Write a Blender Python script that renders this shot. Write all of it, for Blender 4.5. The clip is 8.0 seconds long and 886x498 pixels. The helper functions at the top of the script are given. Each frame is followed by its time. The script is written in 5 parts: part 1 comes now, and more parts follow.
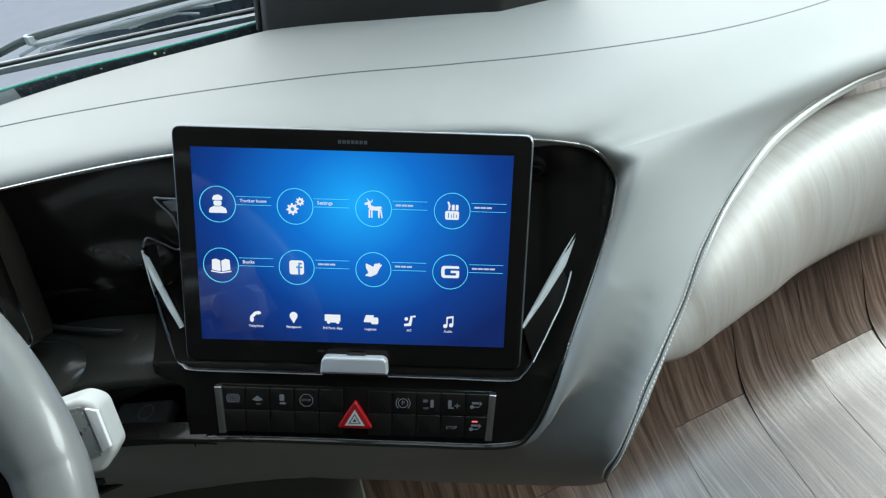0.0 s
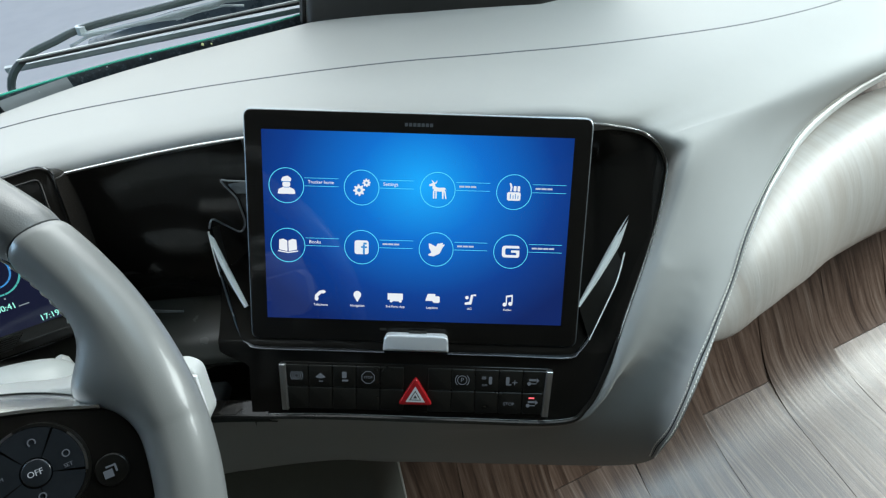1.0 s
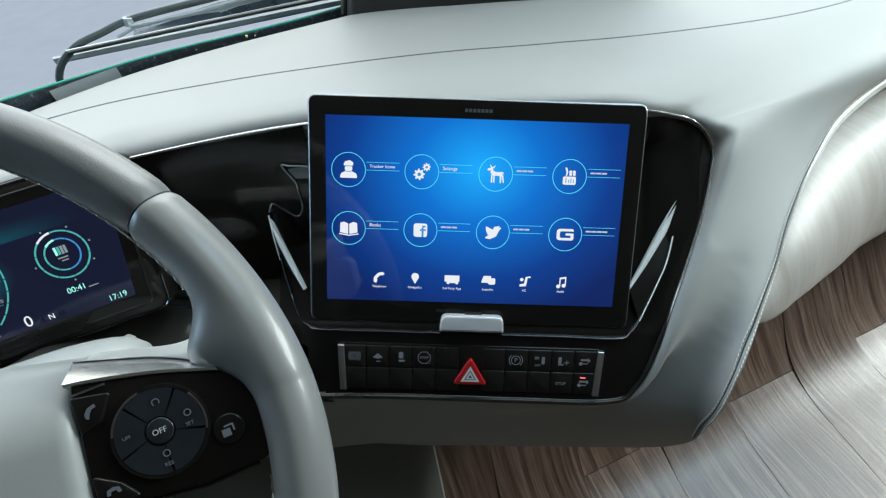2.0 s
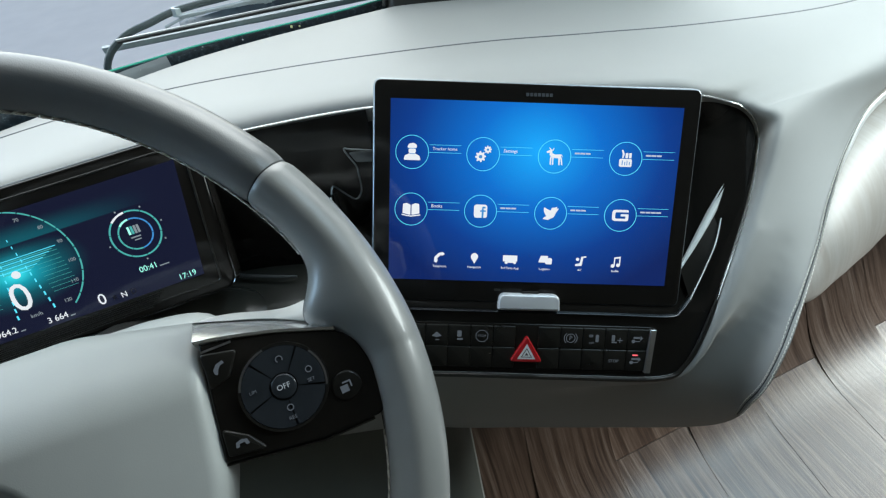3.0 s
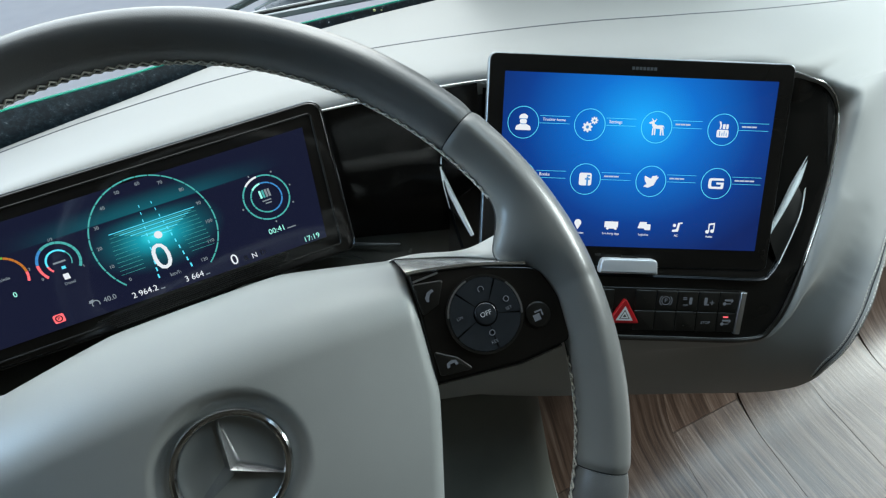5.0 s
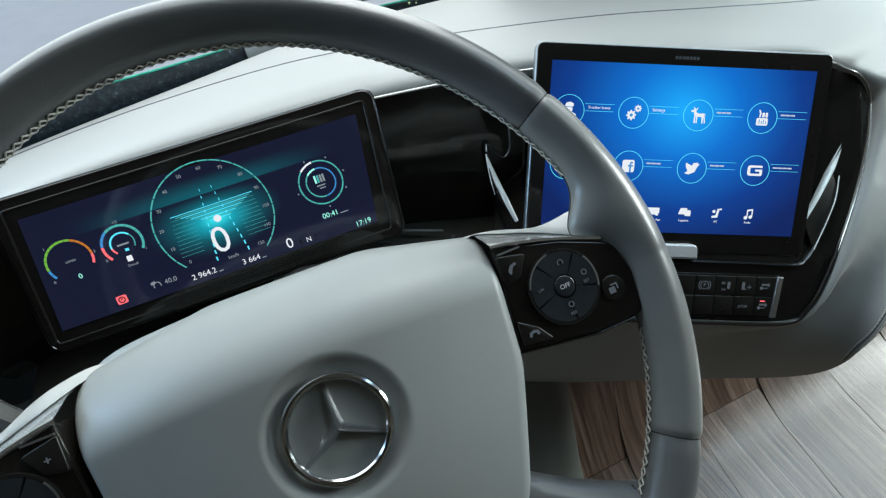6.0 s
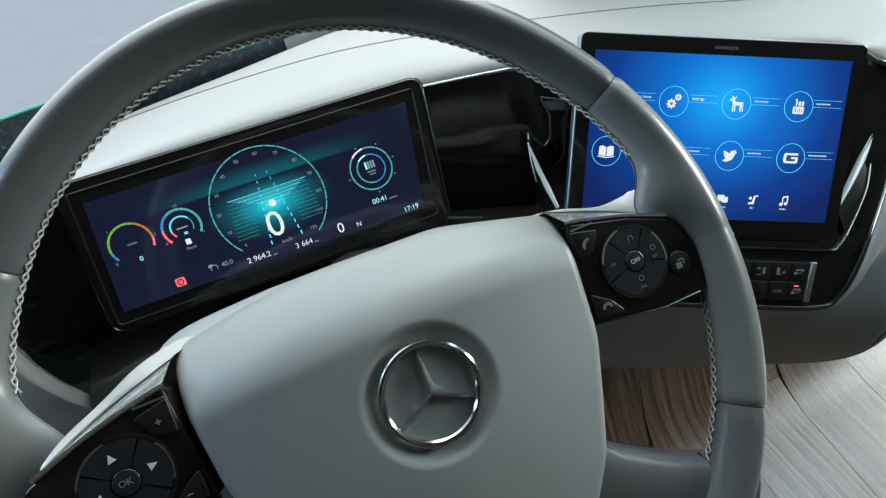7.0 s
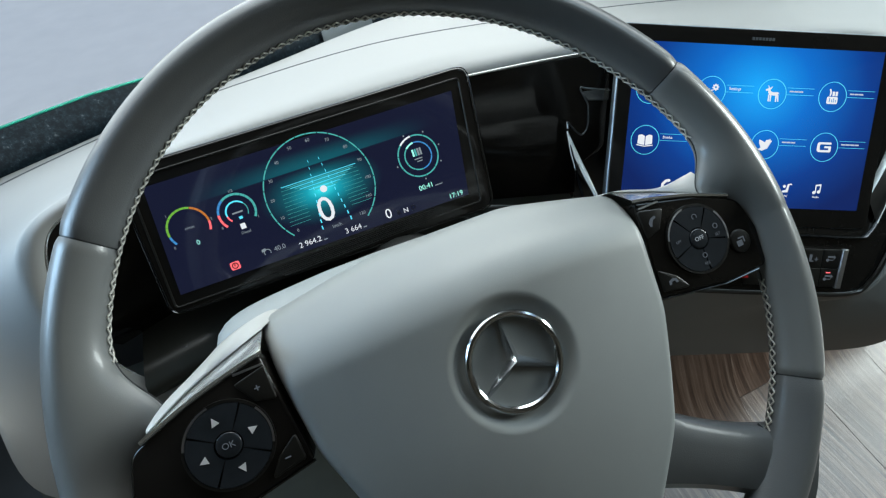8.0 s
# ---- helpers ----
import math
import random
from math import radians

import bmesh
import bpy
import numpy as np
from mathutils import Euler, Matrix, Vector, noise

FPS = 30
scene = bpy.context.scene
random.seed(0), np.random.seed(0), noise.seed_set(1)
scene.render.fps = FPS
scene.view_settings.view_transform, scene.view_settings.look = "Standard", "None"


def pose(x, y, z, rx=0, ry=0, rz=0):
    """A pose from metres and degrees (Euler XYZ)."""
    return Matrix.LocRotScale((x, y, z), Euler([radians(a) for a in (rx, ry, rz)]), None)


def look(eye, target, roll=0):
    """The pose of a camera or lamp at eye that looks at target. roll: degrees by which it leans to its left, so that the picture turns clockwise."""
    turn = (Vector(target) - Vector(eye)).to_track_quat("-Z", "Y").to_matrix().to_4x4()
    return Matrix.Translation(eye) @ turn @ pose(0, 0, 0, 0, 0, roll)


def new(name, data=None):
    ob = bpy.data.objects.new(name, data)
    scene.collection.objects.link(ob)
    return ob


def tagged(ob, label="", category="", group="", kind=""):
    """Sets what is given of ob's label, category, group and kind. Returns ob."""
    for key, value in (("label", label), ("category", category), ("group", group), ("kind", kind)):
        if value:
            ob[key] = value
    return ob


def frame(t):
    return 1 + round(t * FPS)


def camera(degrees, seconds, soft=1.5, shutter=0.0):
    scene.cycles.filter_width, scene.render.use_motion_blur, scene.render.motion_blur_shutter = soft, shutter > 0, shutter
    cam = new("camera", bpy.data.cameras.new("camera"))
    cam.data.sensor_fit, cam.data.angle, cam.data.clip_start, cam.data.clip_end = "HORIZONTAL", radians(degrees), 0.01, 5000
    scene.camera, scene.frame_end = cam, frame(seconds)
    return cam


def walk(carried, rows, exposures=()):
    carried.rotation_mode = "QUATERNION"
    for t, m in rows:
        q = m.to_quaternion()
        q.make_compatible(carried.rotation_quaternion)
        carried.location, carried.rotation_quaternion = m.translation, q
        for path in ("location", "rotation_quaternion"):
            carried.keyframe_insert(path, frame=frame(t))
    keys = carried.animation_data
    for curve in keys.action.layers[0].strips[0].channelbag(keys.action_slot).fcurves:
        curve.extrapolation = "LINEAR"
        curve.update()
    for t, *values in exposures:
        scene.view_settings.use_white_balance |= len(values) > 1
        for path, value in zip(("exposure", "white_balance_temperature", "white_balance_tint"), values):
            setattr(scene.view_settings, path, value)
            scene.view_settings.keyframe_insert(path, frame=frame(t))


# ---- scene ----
cam = camera(83.9, 8.0, 1.25)
PATH = [
    (0, (0.3783, -0.1407, 0.8125), (0.7259, 1.2082, -0.6227), -10.80),
    (0.5, (0.3502, -0.1406, 0.8145), (0.7033, 1.2081, -0.6194), -10.62),
    (1, (0.3181, -0.1406, 0.8159), (0.6804, 1.2093, -0.6146), -10.39),
    (1.5, (0.2913, -0.1398, 0.8184), (0.6543, 1.2087, -0.6133), -10.31),
    (3, (0.1980, -0.1371, 0.8237), (0.5894, 1.2067, -0.6048), -9.56),
    (3.5, (0.1675, -0.1365, 0.8255), (0.5596, 1.2068, -0.6034), -9.52),
    (4, (0.1355, -0.1354, 0.8277), (0.5363, 1.2060, -0.6006), -9.27),
    (4.5, (0.1111, -0.1348, 0.8280), (0.5155, 1.2078, -0.5982), -9.17),
    (5, (0.0804, -0.1334, 0.8302), (0.4930, 1.2059, -0.5967), -8.86),
    (6.5, (0.0024, -0.1293, 0.8352), (0.4293, 1.2012, -0.5956), -8.37),
    (7, (-0.0236, -0.1281, 0.8368), (0.4070, 1.2003, -0.5950), -8.25),
    (7.5, (-0.0471, -0.1267, 0.8380), (0.3857, 1.2004, -0.5943), -8.18),
    (8, (-0.0733, -0.1253, 0.8394), (0.3650, 1.1993, -0.5935), -7.97),
]
walk(cam, [(t, look(eye, target, roll)) for t, eye, target, roll in PATH])

# ---- light ----
world = bpy.data.worlds.new("sky")
scene.world = world
world.use_nodes = True
wn = world.node_tree.nodes
sky = wn.new("ShaderNodeTexSky")
sky.sky_type, sky.sun_disc = "NISHITA", False
sky.sun_elevation, sky.sun_rotation = radians(41), radians(32)
wn["Background"].inputs["Strength"].default_value = 0.145
world.node_tree.links.new(sky.outputs[0], wn["Background"].inputs["Color"])
sun_data = bpy.data.lights.new("sun", "SUN")
sun_data.energy, sun_data.angle, sun_data.color = 0.76, radians(30), (0.90, 0.98, 1.0)
sun = new("sun", sun_data)
sun.matrix_world = look((1.7, 2.7, 2.75), (0, 0, 0))


def opening_light(name, eye, target, wide, high, watts, tint, spread=180):
    data = bpy.data.lights.new(name, "AREA")
    data.shape, data.size, data.size_y, data.energy, data.color, data.spread = "RECTANGLE", wide, high, watts, tint, radians(spread)
    ob = new(name, data)
    ob.matrix_world = look(eye, target)
    return ob


opening_light("windscreen_daylight", (0.45, 0.63, 1.04), (0.42, -0.27, 0.58), 2.3, 0.74, 11.0, (0.94, 0.98, 0.95))
opening_light("side_window_daylight", (2.41, -0.14, 1.14), (0.1, 0.02, 0.55), 0.90, 0.56, 40, (0.88, 0.98, 0.96))
# unseen overhead light, added for the floor's sheen; no roof window is known
opening_light("added_overhead_light", (1.17, 0.02, 1.68), (0.90, -0.10, 0.0), 0.70, 0.60, 3.0, (0.62, 0.87, 1.0), 88)
opening_light("left_window_daylight", (-0.98, 0.46, 0.98), (-0.2, 0.10, 0.52), 0.36, 0.44, 4.2, (0.46, 0.72, 1.0))
scene.view_settings.exposure = 0.17


# ---- materials ----
def material(name):
    m = bpy.data.materials.new(name)
    m.use_nodes = True
    return m, m.node_tree.nodes, m.node_tree.links, m.node_tree.nodes["Principled BSDF"]


def noise_tex(n, links, scale, detail=4.0, rough=0.55, stretch=(1, 1, 1), coord="Object"):
    tc, mp, nz = n.new("ShaderNodeTexCoord"), n.new("ShaderNodeMapping"), n.new("ShaderNodeTexNoise")
    mp.inputs["Scale"].default_value = stretch
    nz.inputs["Scale"].default_value, nz.inputs["Detail"].default_value = scale, detail
    nz.inputs["Roughness"].default_value = rough
    links.new(tc.outputs[coord], mp.inputs["Vector"])
    links.new(mp.outputs[0], nz.inputs["Vector"])
    return nz


def ramp(n, links, source, stops):
    r = n.new("ShaderNodeValToRGB")
    while len(r.color_ramp.elements) < len(stops):
        r.color_ramp.elements.new(0.5)
    for e, (p, c) in zip(r.color_ramp.elements, stops):
        e.position, e.color = p, (*c, 1) if len(c) == 3 else c
    links.new(source, r.inputs[0])
    return r


def bumped(n, links, bsdf, height, strength, distance):
    b = n.new("ShaderNodeBump")
    b.inputs["Strength"].default_value, b.inputs["Distance"].default_value = strength, distance
    links.new(height, b.inputs["Height"])
    links.new(b.outputs[0], bsdf.inputs["Normal"])


def surface(name, colour, rough, metal=0.0, spread=0.06, scale=60, bump=0.0, bump_scale=900, coat=0.0, specular=0.5):
    """A surface with gentle variation of colour and gloss at two scales and a fine relief."""
    m, n, l, b = material(name)
    broad = noise_tex(n, l, scale / 8, 3)
    fine = noise_tex(n, l, scale, 5)
    mix = n.new("ShaderNodeMath")
    mix.operation = "MULTIPLY_ADD"
    mix.inputs[1].default_value = 0.5
    half = n.new("ShaderNodeMath")
    half.operation = "MULTIPLY"
    half.inputs[1].default_value = 0.5
    l.new(broad.outputs[0], half.inputs[0])
    l.new(fine.outputs[0], mix.inputs[0])
    l.new(half.outputs[0], mix.inputs[2])
    low = tuple(max(0.0, c * (1 - spread)) for c in colour)
    high = tuple(min(1.0, c * (1 + spread)) for c in colour)
    r = ramp(n, l, mix.outputs[0], [(0.3, low), (0.7, high)])
    l.new(r.outputs[0], b.inputs["Base Color"])
    rr = n.new("ShaderNodeMapRange")
    rr.inputs["From Min"].default_value, rr.inputs["From Max"].default_value = 0.3, 0.7
    rr.inputs["To Min"].default_value, rr.inputs["To Max"].default_value = rough * 0.88, min(1, rough * 1.12)
    l.new(mix.outputs[0], rr.inputs["Value"])
    l.new(rr.outputs[0], b.inputs["Roughness"])
    b.inputs["Metallic"].default_value = metal
    b.inputs["Coat Weight"].default_value = coat
    b.inputs["Coat Roughness"].default_value = 0.04
    b.inputs["Specular IOR Level"].default_value = specular
    if bump:
        v = n.new("ShaderNodeTexVoronoi")
        tc = n.new("ShaderNodeTexCoord")
        l.new(tc.outputs["Object"], v.inputs["Vector"])
        v.inputs["Scale"].default_value = bump_scale
        bumped(n, l, b, v.outputs["Distance"], bump, 0.0006)
    return m


def glow(name, colour, strength):
    m, n, l, b = material(name)
    b.inputs["Base Color"].default_value = (0.01, 0.01, 0.01, 1)
    b.inputs["Emission Color"].default_value = (*colour, 1)
    b.inputs["Emission Strength"].default_value = strength
    b.inputs["Roughness"].default_value = 0.15
    return m


DASH = surface("pale_leather", (0.37, 0.372, 0.360), 0.58, specular=0.22, bump=0.10, bump_scale=1100, spread=0.03, scale=40)
RIM = surface("rim_leather", (0.116, 0.122, 0.123), 0.32, bump=0.10, bump_scale=1300, spread=0.06, scale=50, coat=0.12)
GRIP = surface("perforated_leather", (0.172, 0.178, 0.174), 0.34, bump=0.07, bump_scale=2300, spread=0.05, scale=50, coat=0.2)
HUB = surface("hub_leather", (0.315, 0.333, 0.325), 0.42, bump=0.05, bump_scale=1500, spread=0.04, scale=40)
PALE = surface("pale_plastic", (0.52, 0.53, 0.51), 0.32, spread=0.03, scale=40)
GLOSS = surface("piano_black", (0.0115, 0.0105, 0.0093), 0.07, spread=0.2, scale=30, specular=0.30)
MATT = surface("matt_black", (0.016, 0.0155, 0.014), 0.45, spread=0.2, scale=80, bump=0.2, bump_scale=1500)
DARK = surface("charcoal_plastic", (0.03, 0.03, 0.028), 0.38, spread=0.15, scale=60, bump=0.15, bump_scale=1500)
KEYCAP = surface("button_black", (0.010, 0.0098, 0.0085), 0.30, spread=0.15, scale=90)
ROCKER = surface("rocker_black", (0.020, 0.024, 0.029), 0.22, spread=0.2, scale=90)
CHROME = surface("chrome", (0.62, 0.64, 0.66), 0.14, metal=1.0, spread=0.02, scale=60)
SATIN = surface("satin_silver", (0.62, 0.64, 0.66), 0.32, metal=1.0, spread=0.05, scale=120)
THREAD = surface("pale_thread", (0.74, 0.72, 0.66), 0.7, spread=0.1, scale=400)
RIM_THREAD = surface("rim_thread", (0.58, 0.57, 0.52), 0.7, spread=0.12, scale=400)
SEAM = surface("sewn_seam", (0.11, 0.12, 0.125), 0.6, spread=0.1, scale=200)
GROOVE = surface("seam_shadow_gap", (0.03, 0.033, 0.035), 0.7, spread=0.1, scale=200)
STALK = surface("lever_plastic", (0.46, 0.47, 0.45), 0.36, spread=0.03, scale=40)
STALK_FACE = surface("lever_face", (0.45, 0.46, 0.46), 0.28, metal=0.8, spread=0.05, scale=120)
RUBBER = surface("wiper_rubber", (0.02, 0.022, 0.024), 0.5, spread=0.2, scale=100)
RED = surface("red_plastic", (0.42, 0.012, 0.016), 0.25, spread=0.06, scale=90)
# switch and pad symbols, given a faint glow of their own
MARK = glow("glowing_marks", (0.50, 0.62, 0.74), 0.11)
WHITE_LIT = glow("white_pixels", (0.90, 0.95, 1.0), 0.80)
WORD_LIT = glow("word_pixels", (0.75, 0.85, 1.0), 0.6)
CYAN_LIT = glow("cyan_pixels", (0.10, 0.72, 0.95), 1.0)
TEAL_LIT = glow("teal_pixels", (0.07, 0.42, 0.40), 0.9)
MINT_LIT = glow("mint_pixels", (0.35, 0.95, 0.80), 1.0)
FAINT = surface("faint_grey_print", (0.10, 0.11, 0.12), 0.4, spread=0.05, scale=90)
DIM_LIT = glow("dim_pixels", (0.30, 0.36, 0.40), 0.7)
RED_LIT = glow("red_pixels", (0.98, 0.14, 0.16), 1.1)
GREEN_LIT = glow("green_pixels", (0.18, 0.50, 0.06), 0.8)
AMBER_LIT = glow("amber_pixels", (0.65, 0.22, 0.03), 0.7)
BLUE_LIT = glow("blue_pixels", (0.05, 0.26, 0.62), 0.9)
CONSOLE = surface("dark_leather", (0.12, 0.13, 0.115), 0.5, bump=0.12, bump_scale=1100, spread=0.08, scale=40)
DARK_CHROME = surface("dark_chrome", (0.15, 0.16, 0.17), 0.10, metal=1.0, spread=0.05, scale=60)
STRIP = surface("polished_strip", (0.80, 0.82, 0.82), 0.18, metal=0.8, spread=0.03, scale=60)
LATCH = surface("satin_paint", (0.66, 0.68, 0.70), 0.32, metal=0.3, spread=0.04, scale=90)
RAIL = surface("rail_metal", (0.10, 0.11, 0.12), 0.24, metal=1.0, spread=0.05, scale=60)
HOOK = surface("dim_satin_metal", (0.27, 0.30, 0.32), 0.34, metal=0.9, spread=0.1, scale=60)
# near-white and hardly metallic: the blades' mirror brightness is put into the colour
BLADE = surface("silver_reflection_white", (0.90, 0.93, 0.91), 0.25, metal=0.15, spread=0.03, scale=60)
WHITE_PRINT = surface("white_print", (0.75, 0.75, 0.75), 0.4, spread=0.03, scale=90)


def screen_material(name, stops, centre, radius, squash, strength):
    """A lit display: colours spread from a bright centre; glossy glass over it."""
    m, n, l, b = material(name)
    tc, mp, gr = n.new("ShaderNodeTexCoord"), n.new("ShaderNodeMapping"), n.new("ShaderNodeTexGradient")
    mp.vector_type = "TEXTURE"
    mp.inputs["Location"].default_value = (*centre, 0)
    mp.inputs["Scale"].default_value = (radius, radius * squash, radius)
    gr.gradient_type = "SPHERICAL"
    l.new(tc.outputs["Object"], mp.inputs["Vector"])
    l.new(mp.outputs[0], gr.inputs["Vector"])
    r = ramp(n, l, gr.outputs["Fac"], stops)
    l.new(r.outputs[0], b.inputs["Emission Color"])
    b.inputs["Emission Strength"].default_value = strength
    b.inputs["Base Color"].default_value = (0.004, 0.004, 0.006, 1)
    b.inputs["Roughness"].default_value = 0.06
    return m


TABLET_SCREEN = screen_material("tablet_picture", [(0.0, (0.003, 0.014, 0.095)), (0.30, (0.003, 0.038, 0.22)), (0.66, (0.004, 0.13, 0.50)), (1.0, (0.010, 0.33, 0.80))], (0.004, 0.040), 0.165, 0.86, 1.12)


def cluster_screen_material():
    """A dark display with a teal glow in the dial and a faint lit horizon band."""
    m, n, l, b = material("cluster_picture")
    tc = n.new("ShaderNodeTexCoord")
    sep = n.new("ShaderNodeSeparateXYZ")
    l.new(tc.outputs["Object"], sep.inputs[0])

    def math_node(op, a, c=None):
        k = n.new("ShaderNodeMath")
        k.operation = op
        for slot, v in ((0, a), (1, c)):
            if v is None:
                continue
            if isinstance(v, float):
                k.inputs[slot].default_value = v
            else:
                l.new(v, k.inputs[slot])
        return k.outputs[0]

    def spread(v, lo, hi):
        k = n.new("ShaderNodeMapRange")
        k.interpolation_type = "SMOOTHSTEP"
        k.inputs["From Min"].default_value, k.inputs["From Max"].default_value = lo, hi
        l.new(v, k.inputs["Value"])
        return k.outputs[0]
    x, y = sep.outputs[0], sep.outputs[1]
    across = spread(math_node("ABSOLUTE", math_node("SUBTRACT", x, 0.01)), 0.125, 0.0)
    band = math_node("MULTIPLY", math_node("MULTIPLY", spread(y, 0.0315, 0.0325), spread(y, 0.050, 0.032)), across)
    mp, gr = n.new("ShaderNodeMapping"), n.new("ShaderNodeTexGradient")
    mp.vector_type, gr.gradient_type = "TEXTURE", "SPHERICAL"
    mp.inputs["Location"].default_value, mp.inputs["Scale"].default_value = (0.008, 0.008, 0), (0.060, 0.032, 0.1)
    l.new(tc.outputs["Object"], mp.inputs["Vector"])
    l.new(mp.outputs[0], gr.inputs["Vector"])
    pool = math_node("MULTIPLY", math_node("POWER", gr.outputs["Fac"], 1.5), spread(y, 0.034, 0.024))
    total = math_node("ADD", math_node("MULTIPLY", band, 0.32), pool)
    r = ramp(n, l, total, [(0.0, (0.0045, 0.006, 0.018)), (0.3, (0.004, 0.06, 0.08)), (0.65, (0.006, 0.22, 0.28)), (1.0, (0.03, 0.55, 0.62))])
    l.new(r.outputs[0], b.inputs["Emission Color"])
    b.inputs["Emission Strength"].default_value = 1.4
    b.inputs["Base Color"].default_value = (0.004, 0.004, 0.006, 1)
    b.inputs["Roughness"].default_value = 0.08
    return m


CLUSTER_SCREEN = cluster_screen_material()


def wood_material(name, tones, gloss, coat=0.0, across=34):
    m, n, l, b = material(name)
    info = n.new("ShaderNodeObjectInfo")
    tc = n.new("ShaderNodeTexCoord")
    add = n.new("ShaderNodeVectorMath")
    add.operation = "MULTIPLY_ADD"
    cmb = n.new("ShaderNodeCombineXYZ")
    for k in range(3):
        l.new(info.outputs["Random"], cmb.inputs[k])
    l.new(cmb.outputs[0], add.inputs[0])
    add.inputs[1].default_value = (7.0, 11.0, 3.0)
    l.new(tc.outputs["Object"], add.inputs[2])
    mp = n.new("ShaderNodeMapping")
    mp.inputs["Scale"].default_value = (across, 1.6, 1.6)
    l.new(add.outputs[0], mp.inputs["Vector"])
    warp = n.new("ShaderNodeTexNoise")
    warp.inputs["Scale"].default_value = 2.2
    l.new(add.outputs[0], warp.inputs["Vector"])
    mixv = n.new("ShaderNodeVectorMath")
    mixv.operation = "MULTIPLY_ADD"
    mixv.inputs[1].default_value = (2.4, 0.0, 0.0)
    l.new(warp.outputs["Color"], mixv.inputs[0])
    l.new(mp.outputs[0], mixv.inputs[2])
    g = n.new("ShaderNodeTexNoise")
    g.inputs["Scale"].default_value, g.inputs["Detail"].default_value, g.inputs["Roughness"].default_value = 3.0, 8, 0.68
    l.new(mixv.outputs[0], g.inputs["Vector"])
    dark = ramp(n, l, g.outputs[0], list(zip((0.28, 0.46, 0.58, 0.76), tones)))
    hsv = n.new("ShaderNodeHueSaturation")
    mr = n.new("ShaderNodeMapRange")
    mr.inputs["To Min"].default_value, mr.inputs["To Max"].default_value = 0.8, 1.25
    l.new(info.outputs["Random"], mr.inputs["Value"])
    l.new(mr.outputs[0], hsv.inputs["Value"])
    l.new(dark.outputs[0], hsv.inputs["Color"])
    l.new(hsv.outputs[0], b.inputs["Base Color"])
    rr = n.new("ShaderNodeMapRange")
    rr.inputs["To Min"].default_value, rr.inputs["To Max"].default_value = gloss
    l.new(g.outputs[0], rr.inputs["Value"])
    l.new(rr.outputs[0], b.inputs["Roughness"])
    b.inputs["Specular IOR Level"].default_value = 0.7
    b.inputs["Coat Weight"].default_value = coat
    b.inputs["Coat Roughness"].default_value = 0.34
    b.inputs["Coat IOR"].default_value = 1.7
    bumped(n, l, b, g.outputs[0], 0.35, 0.002)
    return m


WOOD = wood_material("oiled_wood", ((0.026, 0.014, 0.010), (0.115, 0.067, 0.047), (0.205, 0.134, 0.100), (0.36, 0.285, 0.24)), (0.28, 0.44), 0.28, 52)
VENEER = wood_material("limed_veneer", ((0.40, 0.345, 0.295), (0.455, 0.41, 0.365), (0.49, 0.455, 0.415), (0.53, 0.50, 0.465)), (0.42, 0.56), 0.0, 20)
GROUND = surface("pale_concrete", (0.80, 0.765, 0.70), 0.7, spread=0.06, scale=3)
LINING = surface("cab_lining", (0.045, 0.038, 0.027), 0.8, spread=0.03, scale=20)


def glass_material():
    m, n, l, b = material("clear_glass")
    b.inputs["Base Color"].default_value = (0.93, 0.98, 0.96, 1)
    b.inputs["Transmission Weight"].default_value = 1.0
    b.inputs["Roughness"].default_value = 0.0
    b.inputs["IOR"].default_value = 1.02
    return m


GLASS = glass_material()
SHELF = surface("dark_satin_plastic", (0.040, 0.041, 0.036), 0.26, spread=0.12, scale=40)
SPECK = surface("yellow_speck", (0.62, 0.66, 0.30), 0.5, spread=0.1, scale=300)
SCUTTLE = surface("scuttle_plastic", (0.055, 0.080, 0.105), 0.28, spread=0.35, scale=90)
GLASS_EDGE = surface("green_glass_edge", (0.03, 0.42, 0.30), 0.2, spread=0.1, scale=80)


# ---- building helpers ----
def mesh_of(name, bm, mat, smooth=True, sharp=35):
    me = bpy.data.meshes.new(name)
    bmesh.ops.recalc_face_normals(bm, faces=bm.faces)
    bm.to_mesh(me)
    bm.free()
    me.materials.append(mat)
    if smooth:
        me.polygons.foreach_set("use_smooth", [True] * len(me.polygons))
        me.set_sharp_from_angle(angle=radians(sharp))
    return me


def part(name, bm, mat, parent=None, label="", smooth=True, sharp=35):
    ob = new(name, mesh_of(name, bm, mat, smooth, sharp))
    if parent is not None:
        ob.parent = parent
    return tagged(ob, label)


def holder(name, m, label, category, group="", kind=""):
    ob = new(name)
    ob.empty_display_size = 0.02
    ob.matrix_world = m
    return tagged(ob, label, category, group, kind)


def frame_of(o, x, y):
    """A pose from an origin and two directions in its plane."""
    x = Vector(x).normalized()
    y = Vector(y)
    y = (y - x * y.dot(x)).normalized()
    z = x.cross(y)
    m = Matrix((x, y, z)).transposed().to_4x4()
    m.translation = o
    return m


